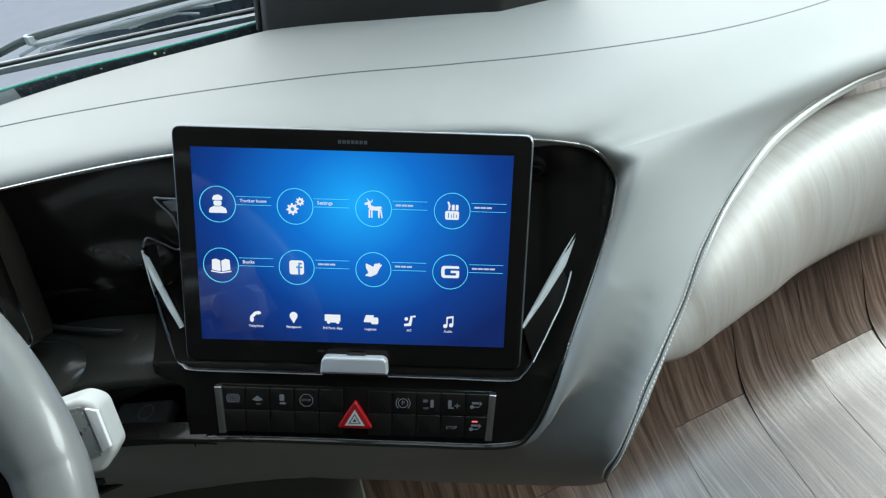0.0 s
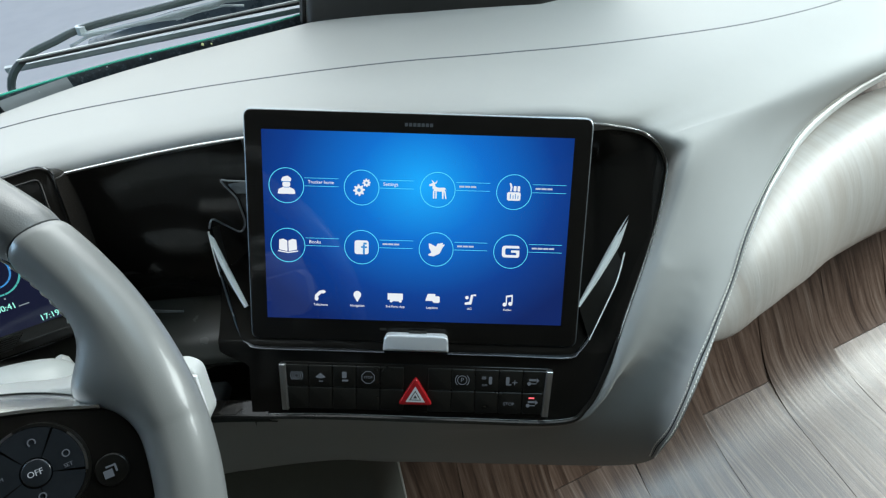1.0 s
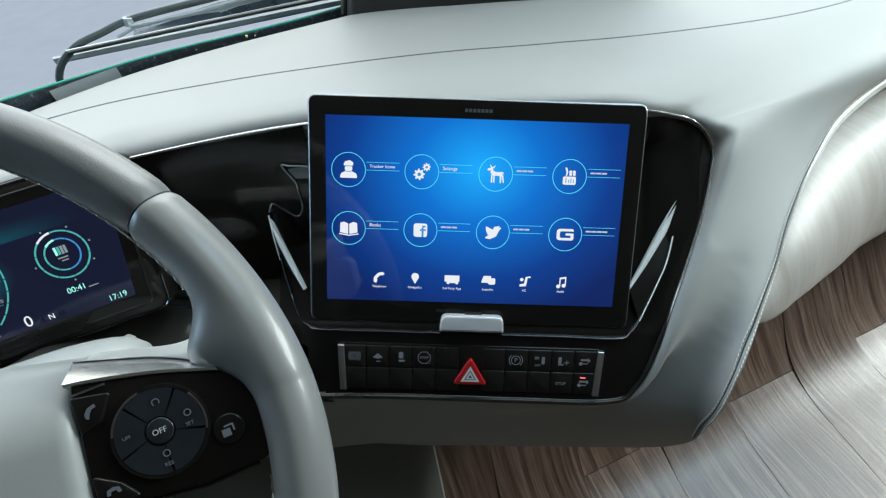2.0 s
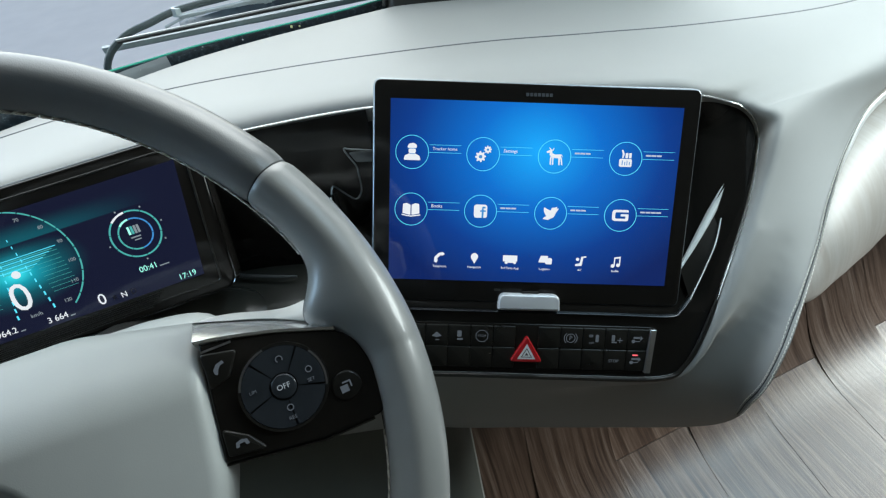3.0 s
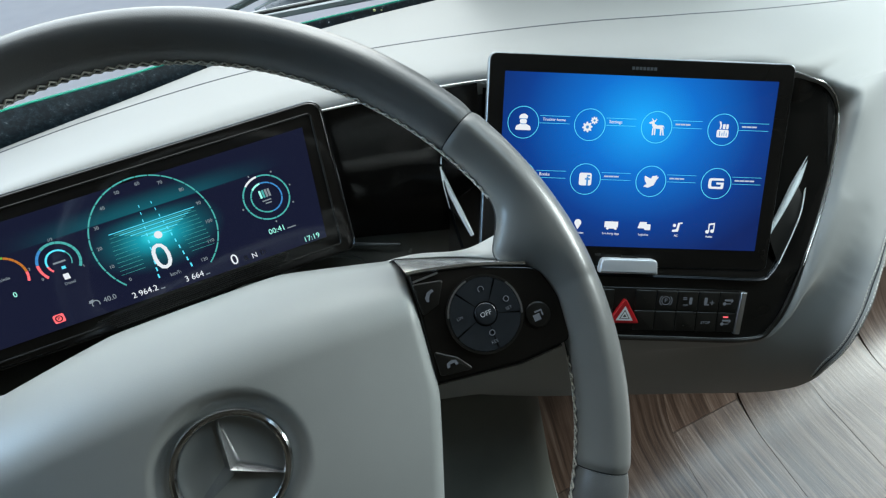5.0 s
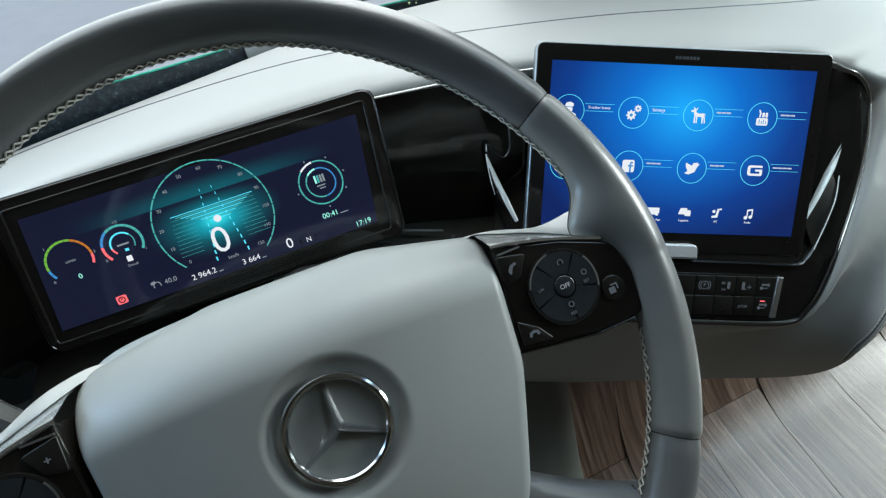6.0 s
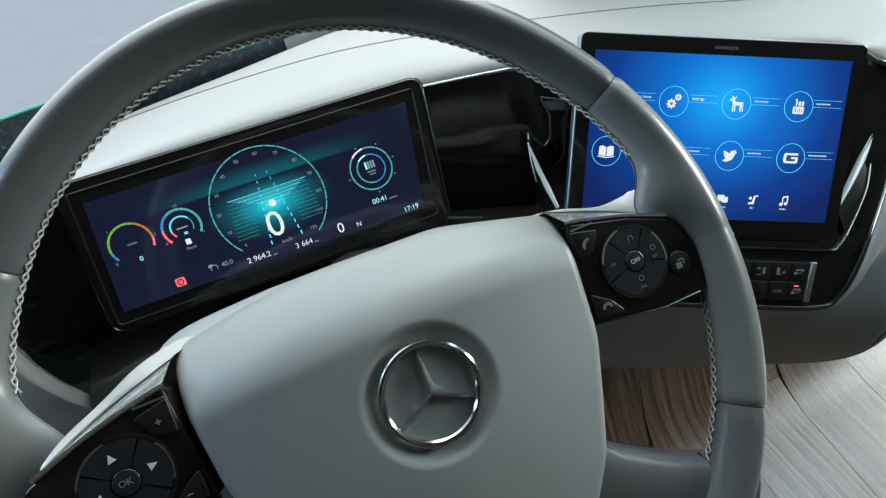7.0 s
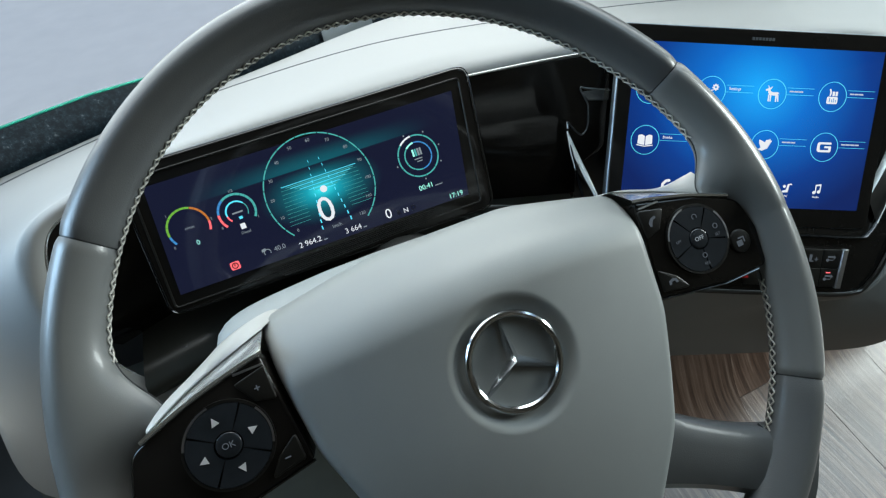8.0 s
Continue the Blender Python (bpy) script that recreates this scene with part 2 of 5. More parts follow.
def spline(points, count, closed=False):
    """Catmull-Rom points through control points, by even steps of chord length."""
    p = [Vector(q) for q in points]
    if closed:
        q = [p[-1], *p, p[0], p[1]]
    else:
        q = [p[0] * 2 - p[1], *p, p[-1] * 2 - p[-2]]
    dense = []
    for i in range(1, len(q) - 2):
        for k in range(16):
            t = k / 16
            a, b, c, d = q[i - 1], q[i], q[i + 1], q[i + 2]
            dense.append(0.5 * ((2 * b) + (c - a) * t + (2 * a - 5 * b + 4 * c - d) * t * t + (3 * b - a - 3 * c + d) * t ** 3))
    dense.append(p[0] if closed else p[-1])
    run = [0.0]
    for a, b in zip(dense, dense[1:]):
        run.append(run[-1] + (b - a).length)
    out, j = [], 0
    n = count if closed else count - 1
    for i in range(count):
        s = run[-1] * i / n
        while j < len(run) - 2 and run[j + 1] < s:
            j += 1
        f = (s - run[j]) / max(1e-9, run[j + 1] - run[j])
        out.append(dense[j].lerp(dense[j + 1], min(1, f)))
    return out


def along(points, count):
    """Catmull-Rom points at even steps of the control index, for lofts."""
    p = [Vector(q) for q in points]
    q = [p[0] * 2 - p[1], *p, p[-1] * 2 - p[-2]]
    out = []
    for i in range(count):
        s = (len(p) - 1) * i / (count - 1)
        k = min(int(s), len(p) - 2)
        t = s - k
        a, b, c, d = q[k], q[k + 1], q[k + 2], q[k + 3]
        out.append(0.5 * ((2 * b) + (c - a) * t + (2 * a - 5 * b + 4 * c - d) * t * t + (3 * b - a - 3 * c + d) * t ** 3))
    return out


def sheet(bm, rows, closed=False):
    """Quads between rows of points of equal length."""
    vs = [[bm.verts.new(p) for p in row] for row in rows]
    n = len(rows[0])
    for a, b in zip(vs, vs[1:]):
        for i in range(n if closed else n - 1):
            j = (i + 1) % n
            bm.faces.new((a[i], a[j], b[j], b[i]))
    return vs


def tube(bm, points, radius, sides=8, closed=False, flat=1.0):
    """A round or flattened bar along points."""
    rings = []
    n = len(points)
    up = Vector((0.13, -0.4, 0.9))
    for i, p in enumerate(points):
        a = points[(i - 1) % n] if closed or i else p
        b = points[(i + 1) % n] if closed or i < n - 1 else p
        d = (b - a).normalized()
        s = d.cross(up).normalized()
        t = s.cross(d)
        r = radius[i] if isinstance(radius, (list, tuple)) else radius
        rings.append([p + s * math.cos(2 * math.pi * k / sides) * r + t * math.sin(2 * math.pi * k / sides) * r * flat for k in range(sides)])
    vs = sheet(bm, rings + ([rings[0]] if closed else []), True)
    if not closed:
        bm.faces.new(vs[0])
        bm.faces.new(vs[-1])
    return bm


def rounded(pts, radius, steps=5):
    """A polygon in a plane with its corners rounded; radius may be one value or one a corner."""
    out, n = [], len(pts)
    for i in range(n):
        a, p, b = (Vector(pts[j % n]).to_2d() for j in (i - 1, i, i + 1))
        r = radius[i] if isinstance(radius, (list, tuple)) else radius
        u, v = (a - p), (b - p)
        lu, lv = u.length, v.length
        u, v = u / lu, v / lv
        ang = math.acos(max(-1, min(1, u.dot(v))))
        d = min(r / max(1e-6, math.tan(ang / 2)), lu * 0.49, lv * 0.49)
        p0, p1 = p + u * d, p + v * d
        for k in range(steps + 1):
            t = k / steps
            out.append((p0 * (1 - t) ** 2 + p * 2 * t * (1 - t) + p1 * t * t))
    return out


def slab(bm, outline, z0, z1, bevel=0.0, steps=3, back=True):
    """A flat outline raised from z0 to z1 with a rounded upper edge."""
    n = len(outline)
    c = sum((Vector(p).to_2d() for p in outline), Vector((0, 0))) / n
    rows = [[Vector((p[0], p[1], z0)) for p in outline]]
    area = sum(outline[i][0] * outline[(i + 1) % n][1] - outline[(i + 1) % n][0] * outline[i][1] for i in range(n))
    sign = 1 if area > 0 else -1

    def inset(d):
        res = []
        for i in range(n):
            a, p, b = (Vector(outline[j % n]).to_2d() for j in (i - 1, i, i + 1))
            e = (b - a)
            if e.length < 1e-9:
                res.append(p)
                continue
            e.normalize()
            res.append(p + Vector((-e.y, e.x)) * d * sign)
        return res
    if bevel > 0:
        for k in range(steps + 1):
            t = k / steps * math.pi / 2
            d, z = bevel * (1 - math.cos(t)), z1 - bevel + bevel * math.sin(t)
            rows.append([Vector((q.x, q.y, z)) for q in inset(d)])
    else:
        rows.append([Vector((p[0], p[1], z1)) for p in outline])
    vs = sheet(bm, rows, True)
    bm.faces.new(vs[-1])
    if back:
        bm.faces.new(list(reversed(vs[0])))
    return bm


def disc_outline(cx, cy, r, n=32, squash=1.0):
    return [Vector((cx + r * math.cos(2 * math.pi * k / n), cy + squash * r * math.sin(2 * math.pi * k / n))) for k in range(n)]


def box_outline(cx, cy, w, h):
    return [(cx - w / 2, cy - h / 2), (cx + w / 2, cy - h / 2), (cx + w / 2, cy + h / 2), (cx - w / 2, cy + h / 2)]


def ring(bm, cx, cy, r0, r1, z0, z1, start=0.0, end=360.0, n=48):
    """A flat ring or arc of a rectangular section."""
    full = end - start >= 360
    cols = n if full else n + 1
    rows = []
    for r, z in ((r0, z0), (r0, z1), (r1, z1), (r1, z0)):
        rows.append([Vector((cx + r * math.cos(radians(start + (end - start) * k / n)), cy + r * math.sin(radians(start + (end - start) * k / n)), z)) for k in range(cols)])
    sheet(bm, rows + [rows[0]], full)
    return bm


def text_mesh(name, body, size, x, y, z, mat, parent, slant=0.0, align="CENTER"):
    """Raised writing in the built-in font, made a plain mesh."""
    cu = bpy.data.curves.new(name, "FONT")
    cu.body, cu.size, cu.align_x, cu.align_y, cu.shear = body, size, align, "CENTER", slant
    cu.extrude = 0.00008
    cu.resolution_u = 3
    tmp = new(name, cu)
    dg = bpy.context.evaluated_depsgraph_get()
    me = bpy.data.meshes.new_from_object(tmp.evaluated_get(dg))
    bpy.data.objects.remove(tmp)
    bpy.data.curves.remove(cu)
    me.materials.clear()
    me.materials.append(mat)
    ob = new(name, me)
    ob.parent = parent
    ob.matrix_basis = Matrix.Translation((x, y, z))
    return ob


def shape(name, outlines, mat, parent, z0, z1, label=""):
    bm = bmesh.new()
    for o in outlines:
        slab(bm, o, z0, z1)
    return part(name, bm, mat, parent, label, smooth=False)


TABLET = frame_of((0.3803, 0.1684, 0.5227), (0.9062, -0.3957, -0.1492), (0.3454, 0.4891, 0.8009))
CLUSTER = frame_of((-0.0627, 0.2583, 0.5508), (1.0, -0.0081, 0.0057), (0.0, 0.5787, 0.8155))
WHEEL = frame_of((-0.0047, 0.0232, 0.5972), (1, 0, 0), (0, 0.7498, 0.6617))


# ---- the shell of the cab ----
def flat_box(name, lo, hi, mat, parent=None, label="", bevel=0.004):
    bm = bmesh.new()
    bmesh.ops.create_cube(bm, size=1.0)
    for v in bm.verts:
        v.co = Vector([lo[k] + (v.co[k] + 0.5) * (hi[k] - lo[k]) for k in range(3)])
    bmesh.ops.bevel(bm, geom=bm.edges, offset=min(bevel, min(hi[k] - lo[k] for k in range(3)) * 0.3), segments=2, affect="EDGES")
    return part(name, bm, mat, parent, label)


def structure(ob, label, category):
    return tagged(ob, label, category, kind="structure")


structure(flat_box("wall_back", (-1.05, -1.72, -0.05), (2.50, -1.66, 1.75), LINING), "plain dark lining across the back of the cab", "wall")
# out of view; the opening is made up for the added overhead light
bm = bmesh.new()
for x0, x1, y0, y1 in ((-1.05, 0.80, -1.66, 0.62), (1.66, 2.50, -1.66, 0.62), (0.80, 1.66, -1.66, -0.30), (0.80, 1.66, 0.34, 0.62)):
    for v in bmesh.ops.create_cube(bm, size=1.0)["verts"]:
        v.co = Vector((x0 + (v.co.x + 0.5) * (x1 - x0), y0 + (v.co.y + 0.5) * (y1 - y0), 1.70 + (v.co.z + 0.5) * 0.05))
structure(part("ceiling", bm, LINING, smooth=False), "plain dark roof lining, unseen, with an opening for the added light", "ceiling")


def side_wall(name, x0, x1, rear, front, low, high, label):
    ob = holder(name, Matrix.Identity(4), label, "wall", kind="structure")
    flat_box("lower_panel", (x0, -1.66, -0.05), (x1, 0.70, low), LINING, ob)
    flat_box("upper_panel", (x0, -1.66, high), (x1, 0.70, 1.70), LINING, ob)
    flat_box("rear_panel", (x0, -1.66, low + 0.005), (x1, rear, high - 0.005), LINING, ob)
    flat_box("front_pillar", (x0, front, low + 0.005), (x1, 0.70, high - 0.005), LINING, ob)
    return ob


structure(flat_box("wall_header", (-1.0, 0.50, 1.56), (2.45, 0.56, 1.70), LINING), "plain dark header above the windscreen", "wall")
side_wall("wall_left", -1.05, -1.0, 0.24, 0.66, 0.72, 1.22, "dark side wall of the cab with a window opening")
side_wall("wall_right", 2.45, 2.50, -0.62, 0.34, 0.82, 1.46, "dark side wall of the cab with a window opening")
structure(flat_box("wall_front", (-1.0, 0.66, -0.05), (2.45, 0.70, 0.50), DARK), "dark bulkhead under the windscreen", "wall")

bm = bmesh.new()
bmesh.ops.create_grid(bm, x_segments=8, y_segments=8, size=150)
ground = part("ground", bm, GROUND, smooth=False)
ground.location = (0, 0, -1.45)
structure(ground, "pale bright concrete ground outside the windscreen", "ground")

# ---- dashboard ----
PANEL_EDGE = [(-0.20, 0.215, 0.392), (-0.27, 0.225, 0.440), (-0.300, 0.255, 0.510), (-0.285, 0.287, 0.575), (-0.245, 0.303, 0.592), (-0.15, 0.318, 0.596), (0.00, 0.325, 0.595), (0.120, 0.318, 0.593), (0.268, 0.279, 0.595)]
PANEL_EDGE += [(0.413, 0.222, 0.586), (0.500, 0.187, 0.577), (0.555, 0.168, 0.566), (0.5957, 0.1673, 0.5467), (0.6103, 0.1603, 0.5387), (0.6196, 0.1511, 0.5266), (0.6235, 0.1429, 0.5109), (0.6139, 0.1312, 0.5024), (0.5989, 0.1154, 0.4893), (0.5703, 0.0909, 0.4684)]
PANEL_EDGE += [(0.5329, 0.0624, 0.4387), (0.4951, 0.0356, 0.3982), (0.4695, 0.0242, 0.3729), (0.4419, 0.0264, 0.3643), (0.3536, 0.0643, 0.3779), (0.2081, 0.1283, 0.400), (0.0691, 0.1855, 0.4009), (-0.15, 0.210, 0.402)]
OUTER_EDGE = [(-0.24, 0.18, 0.300), (-0.363, 0.16, 0.412), (-0.385, 0.235, 0.500), (-0.47, 0.30, 0.550), (-0.47, 0.36, 0.578), (-0.26, 0.425, 0.590), (-0.06, 0.485, 0.590), (0.12, 0.530, 0.590), (0.33, 0.530, 0.588)]
OUTER_EDGE += [(0.60, 0.53, 0.575), (0.90, 0.525, 0.540), (1.25, 0.47, 0.490), (1.42, 0.32, 0.455), (1.25, 0.222, 0.440), (1.06, 0.226, 0.440), (0.90, 0.193, 0.440), (0.78, 0.137, 0.440), (0.700, 0.088, 0.435), (0.650, 0.052, 0.417)]
OUTER_EDGE += [(0.604, 0.021, 0.403), (0.5575, -0.010, 0.377), (0.534, -0.021, 0.322), (0.5218, -0.0038, 0.2403), (0.4071, 0.0585, 0.2212), (0.2849, 0.1237, 0.209), (0.1099, 0.1995, 0.2128), (-0.1704, 0.2315, 0.2183)]
BULGE = [0.008, 0.006, 0.004, 0.004, 0.004, 0.005, 0.005, 0.005, 0.006, 0.006, 0.006, 0.006, 0.006, 0.005, 0.005, 0.005, 0.005, 0.006, 0.006, 0.005, 0.003, 0.002, 0.0015, 0.001, 0.001, 0.001, 0.001]
COLS = 26 * 12 + 1


def dashboard_skin():
    """The padded skin: a loft from the panel's rim over a rounded crest to the outer edge."""
    inner, outer = along(PANEL_EDGE, COLS), along(OUTER_EDGE, COLS)
    bulge = [v.x for v in along([(b, 0, 0) for b in BULGE], COLS)]
    lift = []
    crest = np.interp(range(COLS), (0, 60, 108, 126, 132, 138, 150, 156, 162, 168, 174, 180, 186, 192, 198, 206, 220, 240, 260), (0.005, 0.0072, 0.008, 0.010, 0.006, 0.004, 0.0045, 0.0055, 0.008, 0.013, 0.019, 0.024, 0.024, 0.021, 0.016, 0.009, 0.004, 0.002, 0.0012))
    crest = np.convolve(np.pad(crest, 4, "edge"), np.ones(9) / 9, "valid")
    corner = [max(0.0, 1 - ((i - 180) / 62) ** 2) ** 2 for i in range(COLS)]
    for i in range(COLS):
        a, b = inner[max(0, i - 2)], inner[min(COLS - 1, i + 2)]
        c, d = outer[max(0, i - 2)], outer[min(COLS - 1, i + 2)]
        run = ((b - a).normalized() + (d - c).normalized()).normalized()
        up = (run.cross(outer[i] - inner[i])).normalized()
        lift.append(up.lerp(Vector((0.15, -0.15, 1)), 0.8 * corner[i]).normalized())
    rows = [[p - n * 0.014 + (q - p).normalized() * 0.003 for p, q, n in zip(inner, outer, lift)]]
    for s in (0.0, 0.003, 0.008, 0.015, 0.025, 0.045, 0.07, 0.10, 0.14, 0.19, 0.25, 0.32, 0.40, 0.48, 0.56, 0.64, 0.72, 0.80, 0.87, 0.92, 0.950, 0.965, 0.98, 1.0):
        h = (1 - (1 - min(1, s / 0.30)) ** 3) * (1 - s) ** 0.8 * 1.35
        row = []
        for i in range(COLS):
            d = min(1.0, s * (outer[i] - inner[i]).length / (0.008 + 0.3 * crest[i]))
            lip = crest[i] * math.sqrt(1 - (1 - d) ** 2) * (1 - s)
            row.append(inner[i].lerp(outer[i], s) + lift[i] * (h * bulge[i] + lip))
        ease = int(round(64 * max(0.0, s - 0.025) * (1 - s)))
        for turn in range(2):
            wide = [min(int(ease * (1 + 0.9 * math.exp(-((i - 256) / 28) ** 2))), i, COLS - 1 - i) for i in range(COLS)]
            row = [sum((row[i + k] for k in range(-wide[i], wide[i] + 1)), Vector()) / (2 * wide[i] + 1) for i in range(COLS)]
        rows.append(row)
    # the leather stretches taut round the panel's corner
    net = np.array([[tuple(p) for p in row] for row in rows[5:19]])
    hold = np.array([[max(0.0, 1 - ((i - 166) / 52) ** 2) * (1 if k > 1 else max(0.0, min(1.0, (164 - i) / 14))) for i in range(1, COLS - 1)] for k in range(12)])[:, :, None]
    for turn in range(260):
        mean = (net[:-2, 1:-1] + net[2:, 1:-1] + net[1:-1, :-2] + net[1:-1, 2:]) / 4
        net[1:-1, 1:-1] += hold * 0.8 * (mean - net[1:-1, 1:-1])
    for k in range(14):
        rows[5 + k] = [Vector(p) for p in net[k]]
    rows.append([p - n * 0.004 for p, n in zip(outer, lift)])
    rows.append([p - n * 0.016 + (p - q).normalized() * -0.006 for p, q, n in zip(outer, inner, lift)])
    return rows, lift


skin_rows, skin_lift = dashboard_skin()
dash = holder("dashboard", Matrix.Identity(4), "pale grey leather dashboard wrapped round a black panel", "dashboard")
bm = bmesh.new()
sheet(bm, skin_rows)
skin = part("skin", bm, DASH, dash, "pale grey stitched leather skin", sharp=60)
from mathutils.bvhtree import BVHTree
bm = bmesh.new()
sheet(bm, skin_rows)
skin_tree = BVHTree.FromBMesh(bm)
bm.free()


def drape(x, y):
    """The skin's height under a place of the plan."""
    hit = skin_tree.ray_cast(Vector((x, y, 1.0)), Vector((0, 0, -1)))
    return hit[0] if hit[0] else Vector((x, y, 0.58))


bm = bmesh.new()
tube(bm, [r + n * 0.0016 for r, n in zip(skin_rows[1][14:238], skin_lift[14:238])], 0.0010, 6)
part("chrome_edge", bm, STRIP, dash, "thin polished line round the black panel")
# dark bead added over the leather's lit lip to keep this edge in shade
bm = bmesh.new()
tube(bm, [r + n * 0.0010 for r, n in zip(skin_rows[1][226:300], skin_lift[226:300])], [0.0022 * min(1, k / 12, (73 - k) / 12) + 0.0002 for k in range(74)], 8)
part("edge_shade_bead", bm, KEYCAP, dash, "dark bead added to shade the lip under the switch panel")

# the seam across the top: a narrow dark gap with a raised lip of leather behind it
seam = [drape(p.x, p.y) + Vector((0, 0, 0.0002)) for p in spline([(-0.409, 0.358, 0), (-0.301, 0.400, 0), (-0.193, 0.433, 0), (-0.082, 0.451, 0), (0.066, 0.451, 0), (0.211, 0.415, 0), (0.323, 0.378, 0), (0.432, 0.341, 0), (0.538, 0.304, 0), (0.655, 0.285, 0), (0.798, 0.283, 0), (0.936, 0.295, 0), (1.078, 0.318, 0), (1.20, 0.345, 0)], 150)]
bm = bmesh.new()
tube(bm, seam, 0.0009, 5, flat=0.5)
part("seam", bm, SEAM, dash, "fine dark seam between two hides")

# stitched border along the outer rim
lo, hi = 13 * 12 - 4, 22 * 12 - 5


def from_rim(i, reach):
    """A point of the skin at a distance inwards from its outer rim."""
    left = reach
    for k in range(24, 2, -1):
        a, b = skin_rows[k][i], skin_rows[k - 1][i]
        d = (b - a).length
        if left <= d:
            return a.lerp(b, left / max(d, 1e-9))
        left -= d
    return skin_rows[2][i]


def from_rim_in(i, reach):
    """A point of the skin at a distance outwards from the panel's rim."""
    for k in range(1, 24):
        a, b = skin_rows[k][i], skin_rows[k + 1][i]
        d = (b - a).length
        if reach <= d:
            return a.lerp(b, reach / max(d, 1e-9))
        reach -= d
    return skin_rows[24][i]


def border_line(reach, lift=0.0004):
    return [from_rim(i, reach) + skin_lift[i] * lift for i in range(lo, hi)]


bm = bmesh.new()
tube(bm, border_line(0.0056, 0.0004), 0.0007, 6, flat=0.6)
part("border_gap", bm, GROOVE, dash, "dark groove between the two stitch rows")


def stitches(points, normals, pitch, length, radius):
    """Short threads laid one after the other along a run of points."""
    bm = bmesh.new()
    acc, out = 0.0, []
    for i in range(len(points) - 1):
        a, b = points[i], points[i + 1]
        d = (b - a).length
        while acc < d:
            f = acc / d
            p, nrm = a.lerp(b, f), normals[i]
            t = (b - a).normalized()
            tube(bm, [p - nrm * 0.0005, p + t * length * 0.2 + nrm * radius, p + t * length * 0.8 + nrm * radius, p + t * length - nrm * 0.0005], radius, 5)
            acc += pitch
        acc -= d
    return bm


for reach in (0.0026, 0.0086):
    part("stitching", stitches(border_line(reach, 0.0011), skin_lift[lo:hi], 0.0046, 0.0032, 0.0005), THREAD, dash, "pale stitching along the rim")
bm = bmesh.new()
full = [max(0.0, min(1.0, (p.x - 0.64) / 0.24)) for p in skin_rows[25][lo:hi]]
tube(bm, [p - n * (0.003 + 0.004 * f) + (p - q).normalized() * 0.007 * f for p, q, n, f in zip(skin_rows[25][lo:hi], skin_rows[20][lo:hi], skin_lift[lo:hi], full)], [0.0030 + 0.0050 * f for f in full], 12)
part("welt", bm, PALE, dash, "pale piping under the stitched rim")

# glossy black panel, a sheet between the upper and the lower rim
T_N = TABLET.col[2].to_3d()
T_IN = TABLET.inverted()


def panel_depth(u, v):
    """How far the panel lies before the tablet's picture: flush round the switches, leaning away above them."""
    rise = max(0.0, min(1.0, (v + 0.105) / 0.165)) ** 0.8
    return 0.0035 - 0.046 * rise - 0.22 * max(0.0, u - 0.17) * rise


bm = bmesh.new()
top = along(PANEL_EDGE[7:16], 150)
bottom = along(list(reversed(PANEL_EDGE[15:26])), 150)
rows = []
for k in range(65):
    f = k / 64
    row = []
    for i, (a, b) in enumerate(zip(top, bottom)):
        p = a.lerp(b, f)
        q = T_IN @ p
        w = max(0.0, min(1.0, (0.215 - q.x) / 0.05)) * max(0.0, min(1.0, (q.x + 0.21) / 0.04)) * min(1.0, 7 * f, 10 * (1 - f))
        q.z = q.z * (1 - w) + panel_depth(q.x, q.y) * w
        cut = max(0.0, min(1.0, (-0.116 - q.y) / 0.014))
        high = max(0.0, min(1.0, (q.y + 0.050) / 0.030))
        q.x = max(q.x, -0.178 + 0.028 * max(cut * cut * (3 - 2 * cut), high * high * (3 - 2 * high)))
        row.append(TABLET @ q - T_N * 0.002)
    rows.append(row)
sheet(bm, rows)
bmesh.ops.remove_doubles(bm, verts=bm.verts, dist=1e-6)
part("centre_panel", bm, GLOSS, dash, "glossy piano-black centre panel")
bm = bmesh.new()
top = along(PANEL_EDGE[2:9], 60)
bottom = along([(-0.29, 0.270, 0.452), (-0.20, 0.295, 0.454), (-0.10, 0.306, 0.455), (0.02, 0.302, 0.455), (0.11, 0.284, 0.454), (0.18, 0.258, 0.452), (0.25, 0.232, 0.450)], 60)
sheet(bm, [[a.lerp(b, k / 14) - Vector((0, 0.003 * math.sin(math.pi * (k / 14) ** 1.6), 0)) for a, b in zip(top, bottom)] for k in range(15)])
part("driver_panel", bm, GLOSS, dash, "glossy piano-black panel behind the display")
# open tray under the driver's panel
flat_box("tray_floor", (-0.26, 0.17, 0.322), (0.205, 0.34, 0.334), MATT, dash, "dark storage tray")
flat_box("tray_back", (-0.26, 0.334, 0.336), (0.205, 0.344, 0.446), MATT, dash)
flat_box("tray_step", (0.060, 0.180, 0.3342), (0.198, 0.2600, 0.3500), MATT, dash, "raised pocket floor in the tray")
flat_box("tray_side", (0.200, 0.196, 0.336), (0.212, 0.332, 0.440), MATT, dash)
bm = bmesh.new()
sheet(bm, [[Vector((x, y + dy, z + dz)) for x, y, z in [tuple(p) for p in along([(-0.27, 0.205, 0.446), (-0.15, 0.222, 0.448), (0.0, 0.222, 0.448), (0.10, 0.205, 0.446), (0.17, 0.184, 0.444), (0.215, 0.166, 0.442)], 40)]] for dy, dz in ((0.012, -0.020), (0.002, -0.014), (0.0, -0.004), (0.006, 0.003), (0.03, 0.006), (0.085, 0.008))])
part("shelf", bm, SHELF, dash, "dark satin shelf above the storage tray", sharp=70)
bm = bmesh.new()
rows = []
